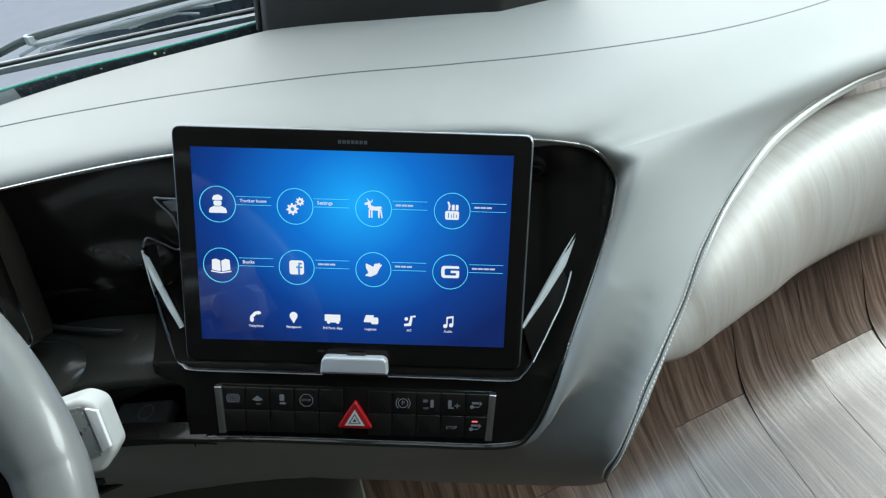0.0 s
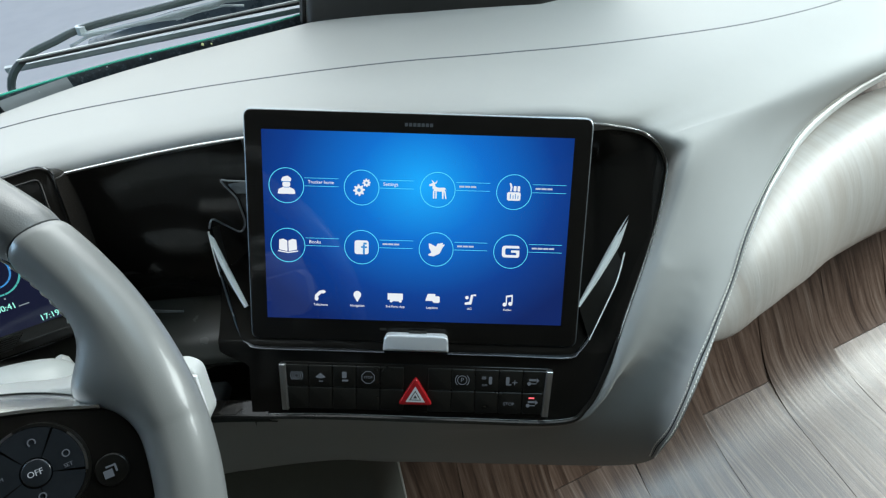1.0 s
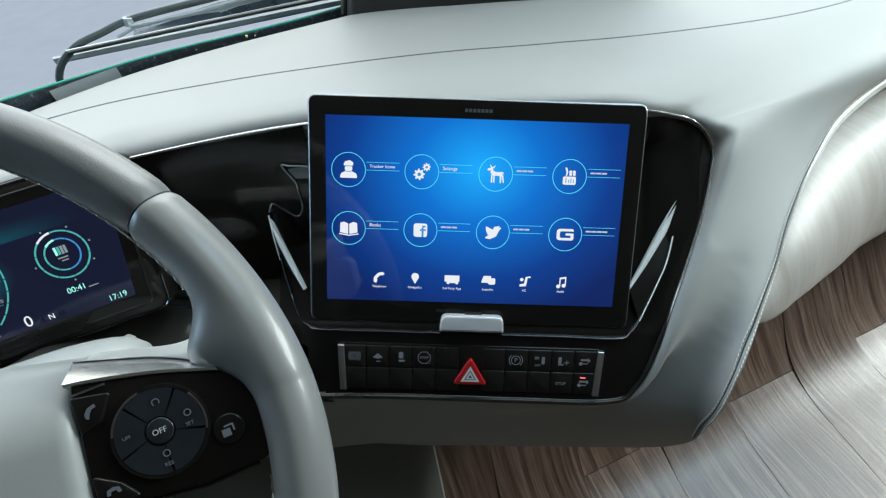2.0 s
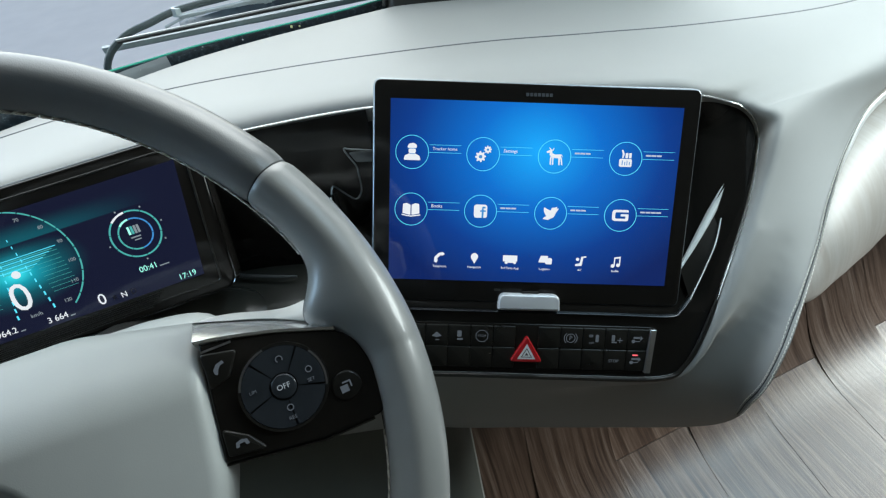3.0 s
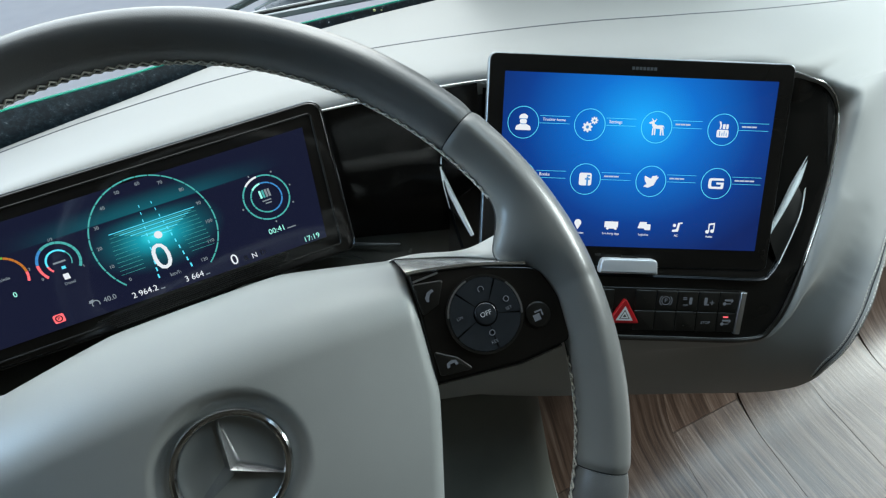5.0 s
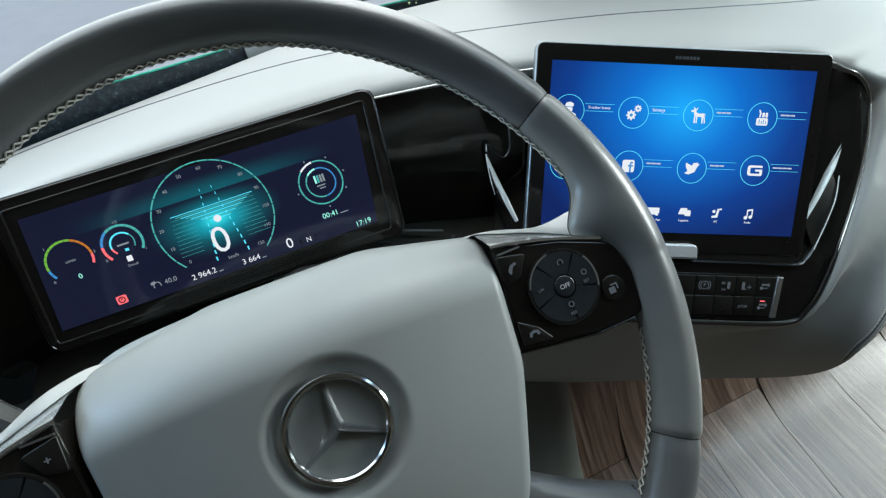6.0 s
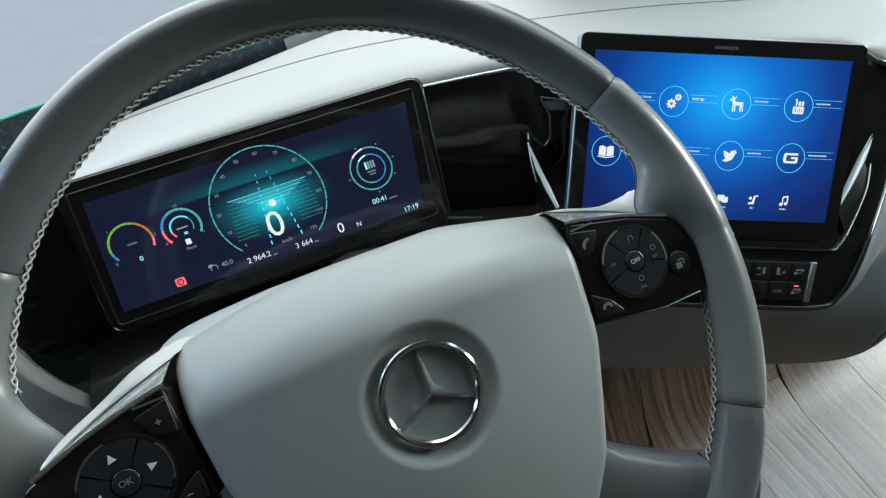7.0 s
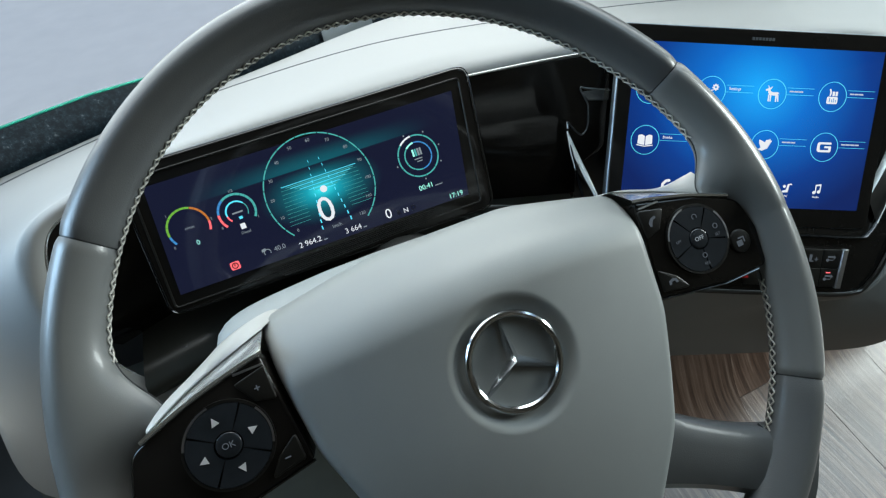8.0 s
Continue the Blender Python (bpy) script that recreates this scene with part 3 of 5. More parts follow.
for k in range(13):
    f = k / 12
    e = math.sin(math.pi * f) ** 0.5
    rows.append([Vector((-0.045 + 0.165 * f, 0.262 - 0.030 * f - 0.046 * e * math.cos(a), 0.447 + 0.019 * e * math.sin(a))) for a in [math.pi * j / 12 for j in range(13)]])
sheet(bm, rows)
part("shelf_hump", bm, SHELF, dash, "low moulded hump on the shelf", sharp=70)
# tapered bead added in place of the highlight on the shelf's glossy edge
bm = bmesh.new()
tube(bm, spline([(0.040, 0.3120, 0.4600), (0.0640, 0.2985, 0.4600), (0.0905, 0.2785, 0.4600), (0.1280, 0.2560, 0.4600), (0.150, 0.2450, 0.4590)], 30), [0.0034 - 0.0024 * k / 29 for k in range(30)], 12)
part("shelf_highlight", bm, HOOK, dash, "satin metal bead standing in for a highlight along the shelf")
bm = bmesh.new()
sheet(bm, [[skin_rows[0][i] + Vector((0, 0, 0.0016)) for i in range(289, COLS)]] + [[from_rim_in(i, reach) + skin_lift[i] * up + Vector((0, 0, 0.0016)) for i in range(289, COLS)] for reach, up in ((0.0, 0.0004), (0.002, 0.0018), (0.008, 0.0022), (0.0135, 0.0018), (0.015, 0.0002))])
part("tray_trim", bm, GLOSS, dash, "gloss black trim along the tray's front edge")
flat_box("tray_lip", (-0.02, 0.172, 0.336), (0.190, 0.180, 0.352), GLOSS, dash)
# dark underside of the dashboard
bm = bmesh.new()
under = skin_rows[-1][20 * 12:COLS]
sheet(bm, [[p for p in under], [Vector((p.x, 0.60, 0.24)) for p in under]])
part("underside", bm, DARK, dash)

# curved wooden flank under the rim
def flank():
    """A rolled shoulder of veneer that swells out of the rim and turns down."""
    edge = skin_rows[26][12 * 12 + 6:19 * 12 + 4]
    rows = []
    for k in range(25):
        f = radians(140) * k / 24
        row = []
        for i, p in enumerate(edge):
            a, b = edge[max(0, i - 3)], edge[min(len(edge) - 1, i + 3)]
            t = (b - a).to_2d().normalized()
            out = Vector((-t.y, t.x, 0))
            g = 1.32 * (1 - math.exp(-max(0.0, p.x - 0.595) / 0.235)) ** 0.8
            late = max(0.0, f - radians(92))
            drop = 0.148 * g * (1 - math.cos(min(f, radians(92)))) + 0.10 * g * late
            reach = 0.102 * g * (math.sin(min(f, radians(92))) - 1.6 * late)
            row.append(p + out * reach + Vector((0, 0, -0.004 - drop - 0.020 * max(0.0, min(1.0, (p.x - 0.80) / 0.30)) * max(0.0, 1 - 2.5 * f))))
        rows.append(row)
    return rows


bm = bmesh.new()
sheet(bm, flank())
flank_ob = part("flank", bm, VENEER, dash, "pale curved wooden flank below the leather", sharp=80)

# ---- tablet and its cradle ----
tablet = holder("tablet_computer", TABLET, "black tablet with a lit blue start screen, docked on the dashboard", "tablet")
bm = bmesh.new()
slab(bm, rounded(box_outline(0, -0.002, 0.2956, 0.204), 0.008), -0.0085, 0.0006, 0.003)
part("casing", bm, HOOK, tablet, "thin silver edge casing")
bm = bmesh.new()
slab(bm, rounded(box_outline(0, -0.002, 0.2922, 0.2006), 0.0070), -0.001, 0.0014, 0.0008)
part("front_glass", bm, GLOSS, tablet, "black glass front")
bm = bmesh.new()
slab(bm, box_outline(0, 0, 0.2632, 0.1645), 0.001, 0.0017)
display = part("display", bm, TABLET_SCREEN, tablet, "bright blue display with white app symbols", smooth=False)
Z0, Z1 = 0.0016, 0.00195


def bar(name, x, y, w, h, mat, parent, z0=Z0, z1=Z1):
    bm = bmesh.new()
    slab(bm, box_outline(x, y, w, h), z0, z1)
    return part(name, bm, mat, parent, smooth=False)


shape("maker_mark", [box_outline(0.0006 + 0.0035 * k, 0.0893, 0.0026, 0.0028) for k in range(-3, 4)], FAINT, tablet, 0.0013, 0.0016)
shape("home_mark", [rounded(box_outline(-0.028, -0.0905, 0.006, 0.0022), 0.0008)], DARK, tablet, 0.0013, 0.0016)


def gear(cx, cy, r, teeth=8):
    return [Vector((cx + (r if k % 4 < 2 else r * 0.72) * math.cos(2 * math.pi * k / (teeth * 4)), cy + (r if k % 4 < 2 else r * 0.72) * math.sin(2 * math.pi * k / (teeth * 4)))) for k in range(teeth * 4)]


ICON_X, ICON_Y = (-0.1116, -0.0473, 0.0178, 0.0830), (0.0358, -0.0160)
WORDS = (("Trucker home", "Settings", None, None), ("Books", None, None, None))
for j, y in enumerate(ICON_Y):
    for i, x in enumerate(ICON_X):
        bm = bmesh.new()
        ring(bm, x, y, 0.0146, 0.0151, Z0, Z1)
        app = part("app_symbol", bm, CYAN_LIT, display, "cyan ring with a white symbol", smooth=False)
        for dy in (0.0034, -0.0034):
            bar("line", x + 0.0301, y + 0.0035 + dy, 0.029, 0.00032, CYAN_LIT, display)
        word = WORDS[j][i]
        if word:
            text_mesh("word", word, 0.0041 if len(word) < 10 else 0.0038, x + 0.0185, y + 0.0035, Z1, WHITE_LIT, display, align="LEFT")
        else:
            for k in range(3 if (i, j) != (3, 1) else 4):
                bar("word_bar", x + 0.0205 + 0.0050 * k, y + 0.0034, 0.0044, 0.0014, WORD_LIT, display)
        cuts = []
        if (i, j) == (0, 0):
            outs = [rounded([(x - 0.0078, y - 0.0072), (x + 0.0078, y - 0.0072), (x + 0.0066, y - 0.0032), (x + 0.0024, y - 0.0012), (x - 0.0024, y - 0.0012), (x - 0.0066, y - 0.0032)], 0.0012), rounded([(x - 0.0030, y - 0.0012), (x + 0.0030, y - 0.0012), (x + 0.0036, y + 0.0030), (x - 0.0036, y + 0.0030)], 0.0018), rounded([(x - 0.0048, y + 0.0036), (x + 0.0040, y + 0.0034), (x + 0.0042, y + 0.0064), (x + 0.0010, y + 0.0082), (x - 0.0030, y + 0.0072)], 0.0014)]
            cuts = [box_outline(x - 0.0004, y + 0.0033, 0.0080, 0.0006), box_outline(x, y - 0.0015, 0.0046, 0.0006)]
        elif (i, j) == (1, 0):
            outs = [gear(x - 0.0022, y - 0.0022, 0.0050), gear(x + 0.0042, y + 0.0042, 0.0036)]
            cuts = [disc_outline(x - 0.0022, y - 0.0022, 0.0016, 14), disc_outline(x + 0.0042, y + 0.0042, 0.0011, 12)]
        elif (i, j) == (2, 0):
            outs = [rounded([(x - 0.0040, y - 0.0010), (x + 0.0058, y - 0.0016), (x + 0.0064, y + 0.0022), (x + 0.0008, y + 0.0018), (x - 0.0026, y + 0.0030)], 0.0010), rounded([(x - 0.0044, y + 0.0006), (x - 0.0018, y + 0.0010), (x - 0.0028, y + 0.0064), (x - 0.0076, y + 0.0044), (x - 0.0070, y + 0.0030), (x - 0.0046, y + 0.0034)], 0.0005), [(x - 0.0042, y + 0.0058), (x - 0.0026, y + 0.0058), (x - 0.0056, y + 0.0086)], [(x - 0.0028, y + 0.0056), (x - 0.0016, y + 0.0050), (x - 0.0004, y + 0.0080)], box_outline(x - 0.0034, y - 0.0042, 0.0012, 0.0066), box_outline(x - 0.0014, y - 0.0042, 0.0011, 0.0064), [(x + 0.0036, y - 0.0014), (x + 0.0052, y - 0.0014), (x + 0.0050, y - 0.0076), (x + 0.0040, y - 0.0076)], [(x + 0.0054, y - 0.0012), (x + 0.0066, y - 0.0006), (x + 0.0076, y - 0.0074), (x + 0.0066, y - 0.0074)], [(x + 0.0060, y + 0.0018), (x + 0.0066, y + 0.0018), (x + 0.0078, y - 0.0010)]]
        elif (i, j) == (3, 0):
            outs = [rounded(box_outline(x, y - 0.0036, 0.0115, 0.0072), 0.0016), [(x - 0.0042, y + 0.0078), (x - 0.0028, y + 0.0078), (x - 0.0014, y + 0.0042), (x - 0.0022, y + 0.0006), (x - 0.0034, y + 0.0006), (x - 0.0030, y + 0.0040)], rounded(box_outline(x + 0.0008, y + 0.0030, 0.0024, 0.0046), 0.0008), rounded(box_outline(x + 0.0040, y + 0.0030, 0.0022, 0.0046), 0.0006)]
            cuts = [box_outline(x - 0.0030, y - 0.0036, 0.0008, 0.0042), box_outline(x - 0.0006, y - 0.0042, 0.0007, 0.0030), box_outline(x + 0.0014, y - 0.0036, 0.0007, 0.0042), box_outline(x + 0.0036, y - 0.0042, 0.0007, 0.0030)]
        elif (i, j) == (0, 1):
            outs = [rounded([(x - 0.0078, y - 0.0038), (x - 0.0005, y - 0.0054), (x - 0.0005, y + 0.0040), (x - 0.0040, y + 0.0056), (x - 0.0074, y + 0.0048)], 0.0007), rounded([(x + 0.0005, y - 0.0054), (x + 0.0078, y - 0.0038), (x + 0.0074, y + 0.0048), (x + 0.0040, y + 0.0056), (x + 0.0005, y + 0.0040)], 0.0007), [(x - 0.0086, y - 0.0056), (x, y - 0.0070), (x + 0.0086, y - 0.0056), (x + 0.0086, y - 0.0046), (x, y - 0.0060), (x - 0.0086, y - 0.0046)]]
        elif (i, j) == (1, 1):
            outs = [rounded(box_outline(x, y, 0.0122, 0.0122), 0.0024)]
            cuts = [box_outline(x + 0.0020, y - 0.0018, 0.0018, 0.0086), box_outline(x + 0.0022, y + 0.0002, 0.0052, 0.0015), rounded(box_outline(x + 0.0030, y + 0.0034, 0.0030, 0.0016), 0.0005)]
        elif (i, j) == (2, 1):
            outs = [rounded([(x - 0.0076, y - 0.0052), (x - 0.0024, y - 0.0062), (x + 0.0030, y - 0.0036), (x + 0.0056, y + 0.0018), (x + 0.0078, y + 0.0048), (x + 0.0052, y + 0.0044), (x + 0.0060, y + 0.0062), (x + 0.0036, y + 0.0054), (x + 0.0010, y + 0.0052), (x + 0.0000, y + 0.0024), (x - 0.0066, y + 0.0056), (x - 0.0062, y + 0.0014), (x - 0.0040, y - 0.0028)], 0.0007)]
        else:
            outs = [rounded([(x - 0.0076, y - 0.0052), (x + 0.0076, y - 0.0052), (x + 0.0076, y + 0.0012), (x + 0.0004, y + 0.0012), (x + 0.0004, y - 0.0008), (x + 0.0050, y - 0.0008), (x + 0.0050, y - 0.0030), (x - 0.0048, y - 0.0030), (x - 0.0048, y + 0.0030), (x + 0.0076, y + 0.0030), (x + 0.0072, y + 0.0052), (x - 0.0076, y + 0.0052)], [0.003, 0.002, 0.0005, 0.0004, 0.0004, 0.0004, 0.0008, 0.0016, 0.0016, 0.0004, 0.001, 0.003])]
        if cuts:
            shape("symbol_cut", cuts, BLUE_LIT, display, Z1, Z1 + 0.0001)
        if outs:
            shape("symbol", outs, WHITE_LIT, display, Z0, Z1)
LOW_X = (-0.0838, -0.0511, -0.0174, 0.0155, 0.0490, 0.0826)
LOW_WORDS = ("Telephone", "Navigation", "3rd Party App", "Logistics", "AC", "Audio")
for i, (x, word) in enumerate(zip(LOW_X, LOW_WORDS)):
    y = -0.0605
    text_mesh("word", word, 0.0030, x, y - 0.0085, Z1, WHITE_LIT, display)
    if i == 0:
        outs = [rounded([(x - 0.0052, y - 0.0040), (x - 0.0030, y - 0.0054), (x - 0.0016, y - 0.0026), (x - 0.0026, y - 0.0014), (x + 0.0010, y + 0.0022), (x + 0.0024, y + 0.0016), (x + 0.0050, y + 0.0032), (x + 0.0030, y + 0.0050), (x - 0.001, y + 0.0042), (x - 0.0050, y + 0.0)], 0.0006)]
    elif i == 1:
        outs = [[Vector((x + 0.0034 * math.cos(radians(a)), y + 0.0016 + 0.0034 * math.sin(radians(a)))) for a in range(-30, 211, 20)] + [Vector((x, y - 0.0052))]]
    elif i == 2:
        outs = [box_outline(x, y + 0.0008, 0.0135, 0.0058), box_outline(x + 0.0015, y - 0.0026, 0.0075, 0.0016), disc_outline(x - 0.0035, y - 0.0032, 0.0014, 12), disc_outline(x + 0.0045, y - 0.0032, 0.0014, 12)]
    elif i == 3:
        outs = [rounded([(x - 0.0062, y - 0.0022), (x + 0.0014, y - 0.0022), (x + 0.0030, y + 0.0042), (x - 0.0040, y + 0.0042)], 0.0006), rounded(box_outline(x + 0.0036, y - 0.0008, 0.0062, 0.0060), 0.0014)]
    elif i == 4:
        outs = [rounded([(x - 0.0044, y - 0.0048), (x + 0.0016, y - 0.0044), (x + 0.0030, y + 0.0044), (x + 0.0010, y + 0.0046), (x - 0.0004, y - 0.0020), (x - 0.0044, y - 0.0028)], 0.0006), disc_outline(x - 0.0026, y + 0.0018, 0.0016, 12), box_outline(x + 0.0042, y + 0.0042, 0.0024, 0.0014)]
    else:
        outs = [disc_outline(x - 0.0024, y - 0.0036, 0.0018, 12), disc_outline(x + 0.0026, y - 0.0028, 0.0018, 12), box_outline(x - 0.0010, y + 0.0004, 0.0010, 0.0080), box_outline(x + 0.0040, y + 0.0010, 0.0010, 0.0080), [(x - 0.0015, y + 0.0030), (x + 0.0045, y + 0.0040), (x + 0.0045, y + 0.0056), (x - 0.0015, y + 0.0046)]]
    shape("symbol", outs, WHITE_LIT, display, Z0, Z1)

cradle = holder("tablet_cradle", TABLET, "black gloss cradle with chrome blades holding the tablet", "tablet holder")
CR = [(-0.1890, -0.0060), (-0.1820, -0.0334), (-0.1715, -0.0689), (-0.1590, -0.0999), (-0.1500, -0.1075), (-0.1390, -0.1105), (-0.08, -0.1108), (0.0, -0.1110), (0.08, -0.1112), (0.138, -0.1112), (0.1490, -0.1060), (0.1575, -0.0960), (0.1650, -0.0820), (0.1735, -0.0620), (0.1840, -0.0400), (0.1930, -0.0140), (0.1985, 0.0220)]
LIFTS = [-0.018, -0.014, -0.009, -0.002, 0.002, 0.004, 0.004, 0.004, 0.004, 0.005, 0.004, 0.001, -0.003, -0.008, -0.016, -0.026, -0.036]
cradle_pts = spline([(u, v, n) for (u, v), n in zip(CR, LIFTS)], 140)
def rail_row(r0, dn):
    row = []
    for i, p in enumerate(cradle_pts):
        a, b = cradle_pts[max(0, i - 1)], cradle_pts[min(139, i + 1)]
        d = (b - a).to_2d().normalized()
        row.append(Vector((p.x + d.y * r0, p.y - d.x * r0, p.z + dn)))
    return row


bm = bmesh.new()
sheet(bm, [rail_row(-0.0012, -0.003), rail_row(-0.0012, -0.001), rail_row(0.0002, 0.0012), rail_row(0.0016, -0.001)])
part("outer_rail", bm, RAIL, cradle, "thin chrome rail", sharp=80)
bm = bmesh.new()
sheet(bm, [rail_row(-0.0012, -0.0031), rail_row(-0.0020, -0.008), rail_row(-0.0030, -0.014)])
part("rail_skirt", bm, MATT, cradle, "matt black skirt below the rail", sharp=80)
bm = bmesh.new()
slab(bm, rounded([(-0.140, -0.1098), (0.146, -0.1110), (0.150, -0.1025), (-0.146, -0.1025)], 0.004), -0.016, -0.0015, 0.003)
part("ledge", bm, GLOSS, cradle, "black gloss ledge under the tablet")
BLADES = (([(-0.1888, -0.0100, -0.0170), (-0.1830, -0.0255, -0.0145), (-0.1712, -0.0470, -0.0115), (-0.1545, -0.0765, -0.0075)], (0.0012, 0.0052, 0.0056, 0.0040), [(-0.1892, -0.0090, -0.0165), (-0.1845, -0.0300, -0.0150), (-0.1782, -0.0500, -0.0120)]),
          ([(0.1988, 0.0235, -0.0330), (0.1870, -0.0055, -0.0245), (0.1663, -0.0398, -0.0130), (0.1488, -0.0660, -0.0050)], (0.0016, 0.0062, 0.0046, 0.0026), [(0.1990, 0.0240, -0.0335), (0.1948, -0.0055, -0.0270), (0.1850, -0.0385, -0.0135), (0.1735, -0.0625, -0.0050), (0.1585, -0.0950, 0.0015)]))
for line, widths, outline in BLADES:
    spine = spline(line, 40)
    bm = bmesh.new()
    rows = [[], [], [], [], [], []]
    for k, p in enumerate(spine):
        d = (spine[min(39, k + 1)] - spine[max(0, k - 1)]).to_2d().normalized()
        w = float(np.interp(k / 39, (0, 0.33, 0.67, 1), widths)) / 2
        for row, (g, dz) in zip(rows, ((-0.8, -0.003), (-1, -0.0008), (-0.5, 0.0006), (0.15, 0.0012), (1, -0.0008), (0.8, -0.003))):
            row.append(Vector((p.x - d.y * w * g, p.y + d.x * w * g, p.z + dz)))
    sheet(bm, rows, True)
    blade = part("blade", bm, BLADE, cradle, "polished silver blade, its bright reflection put into the colour", sharp=50)
    # near-white tube along the rail's lit stretch, standing in for its highlight
    bm = bmesh.new()
    tube(bm, spline(outline, 50), [0.0009 - 0.0004 * k / 49 for k in range(50)], 8)
    part("rail_highlight", bm, BLADE, blade, "fine bright line standing in for the rail's highlight")
    bm = bmesh.new()
    edge = spline(outline, 40)
    sheet(bm, [[q - Vector((0, 0, 0.0012)) for q in edge], [q.lerp(p, 0.5) - Vector((0, 0, 0.0014)) for p, q in zip(spine, edge)], [p - Vector((0, 0, 0.0012)) for p in spine]])
    part("blade_inset", bm, KEYCAP, blade, "dark inset between blade and edge")
bm = bmesh.new()
tube(bm, spline([(0.1985, 0.0285, -0.0350), (0.1790, -0.0040, -0.0310), (0.1560, -0.0385, -0.0220)], 30), 0.0006, 6)
part("back_rib", bm, RAIL, cradle, "dim metal rib behind the blade")
# lower end is the hook; its upper curve builds a reflection in the panel
bm = bmesh.new()
hook = spline([(-0.1890, -0.0070, -0.0178), (-0.1880, 0.0010, -0.0230), (-0.1800, -0.0045, -0.0300), (-0.1690, -0.0112, -0.0350), (-0.1642, -0.0076, -0.0350), (-0.1625, 0.0005, -0.0330), (-0.1650, 0.0150, -0.0286), (-0.1669, 0.0218, -0.0266), (-0.1777, 0.0363, -0.0215), (-0.1700, 0.0368, -0.0222), (-0.1440, 0.0365, -0.0248)], 90)
tube(bm, hook, 0.0009, 6)
part("hook_and_reflection", bm, HOOK, cradle, "satin metal hook trim with its panel reflection built as metal")
# this plate too stands in for a reflection in the gloss panel
bm = bmesh.new()
slab(bm, rounded([(-0.1765, 0.0358), (-0.1665, 0.0250), (-0.1440, 0.0262), (-0.1440, 0.0360)], 0.002), -0.0285, -0.0258, 0.0010)
part("reflection_plate", bm, HOOK, cradle, "grey plate standing in for a reflection in the black panel")
bm = bmesh.new()
slab(bm, rounded([(-0.0275, -0.1083), (0.0315, -0.1083), (0.0305, -0.0930), (-0.0260, -0.0930)], [0.0015, 0.0015, 0.006, 0.006]), -0.008, 0.0095, 0.0022, 4)
part("latch", bm, LATCH, cradle, "brushed silver latch")
shape("latch_notch", [rounded(box_outline(0.0035, -0.0922, 0.016, 0.0022), 0.0008)], DARK, cradle, 0.0013, 0.0040)

# ---- switch bank ----
bank = holder("switch_bank", TABLET, "row of black push switches with chrome ends", "switches")
BANK_N = 0.0035
bm = bmesh.new()
slab(bm, rounded(box_outline(0.0026, -0.1465, 0.246, 0.0470), 0.003), -0.012, BANK_N, 0.0015)
part("frame", bm, GLOSS, bank)
SW = 0.0217
for row in range(2):
    for col in range(-5, 6):
        if abs(col) <= 0:
            continue
        x, y = 0.0026 + col * SW, -0.1357 - 0.0215 * row
        bm = bmesh.new()
        slab(bm, rounded(box_outline(x, y, SW - 0.0006, 0.0208), 0.0012), BANK_N - 0.002, BANK_N + 0.0016, 0.0009)
        part("switch", bm, KEYCAP, bank)
for x, lean in ((-0.1185, -1), (0.1240, 1)):
    bm = bmesh.new()
    slab(bm, rounded([(x - 0.0030, -0.1245), (x + 0.0030, -0.1245), (x + 0.0030 - lean * 0.0022, -0.1690), (x - 0.0030 - lean * 0.0022, -0.1690)], 0.0008), -0.006, BANK_N + 0.0040, 0.0012)
    part("end_cap", bm, SATIN, bank, "brushed silver end cap")
bm = bmesh.new()
slab(bm, rounded([(-0.0135, -0.1600), (0.0187, -0.1600), (0.0026, -0.1335)], 0.0022), BANK_N, BANK_N + 0.0050, 0.0012)
hazard = part("hazard_switch", bm, RED, bank, "red triangular hazard switch")
TRI = [(0.0026 + 0.0, -0.1415), (0.0026 - 0.0088, -0.1568), (0.0026 + 0.0088, -0.1568)]


def tri(s, cy=-0.1520):
    return [((x - 0.0026) * s + 0.0026, (y - cy) * s + cy) for x, y in TRI]


for s, mat, k in ((1.0, WHITE_PRINT, 0), (0.62, DARK, 1), (0.48, WHITE_PRINT, 2), (0.20, DARK, 3)):
    shape("triangle_mark", [tri(s)], mat, hazard, BANK_N + 0.0044, BANK_N + 0.00515 + 0.0001 * k)
M0, M1 = BANK_N + 0.0014, BANK_N + 0.0018


def mark(outs=(), rings=()):
    bm = bmesh.new()
    for o in outs:
        slab(bm, o, M0, M1)
    for cx, cy, r, w, a0, a1 in rings:
        ring(bm, cx, cy, r - w, r, M0, M1, a0, a1, 8 if a0 == 22.5 else 28)
    return part("symbol", bm, MARK, bank, smooth=False)


def switch_x(col):
    return 0.0026 + col * SW


x, y = switch_x(-5), -0.1357
mark([], [(x, y, 0.0040, 0.0007, 0, 360), (x, y, 0.0058, 0.0007, 130, 230), (x, y, 0.0058, 0.0007, -50, 50), (x, y, 0.0022, 0.0006, 0, 360)])
x = switch_x(-4)
mark([rounded([(x - 0.005, y - 0.001), (x, y + 0.0032), (x + 0.005, y - 0.001), (x, y - 0.0022)], 0.0006), box_outline(x + 0.0005, y - 0.0048, 0.004, 0.0007)])
x = switch_x(-3)
mark([rounded(box_outline(x, y + 0.0018, 0.0042, 0.0062), 0.001), rounded(box_outline(x + 0.0006, y - 0.0036, 0.0056, 0.0018), 0.0006)])
x = switch_x(-2)
mark([], [(x, y, 0.0064, 0.0006, 22.5, 382.4)])
text_mesh("word", "STOP", 0.0034, x, y, M1, MARK, bank)
x = switch_x(2)
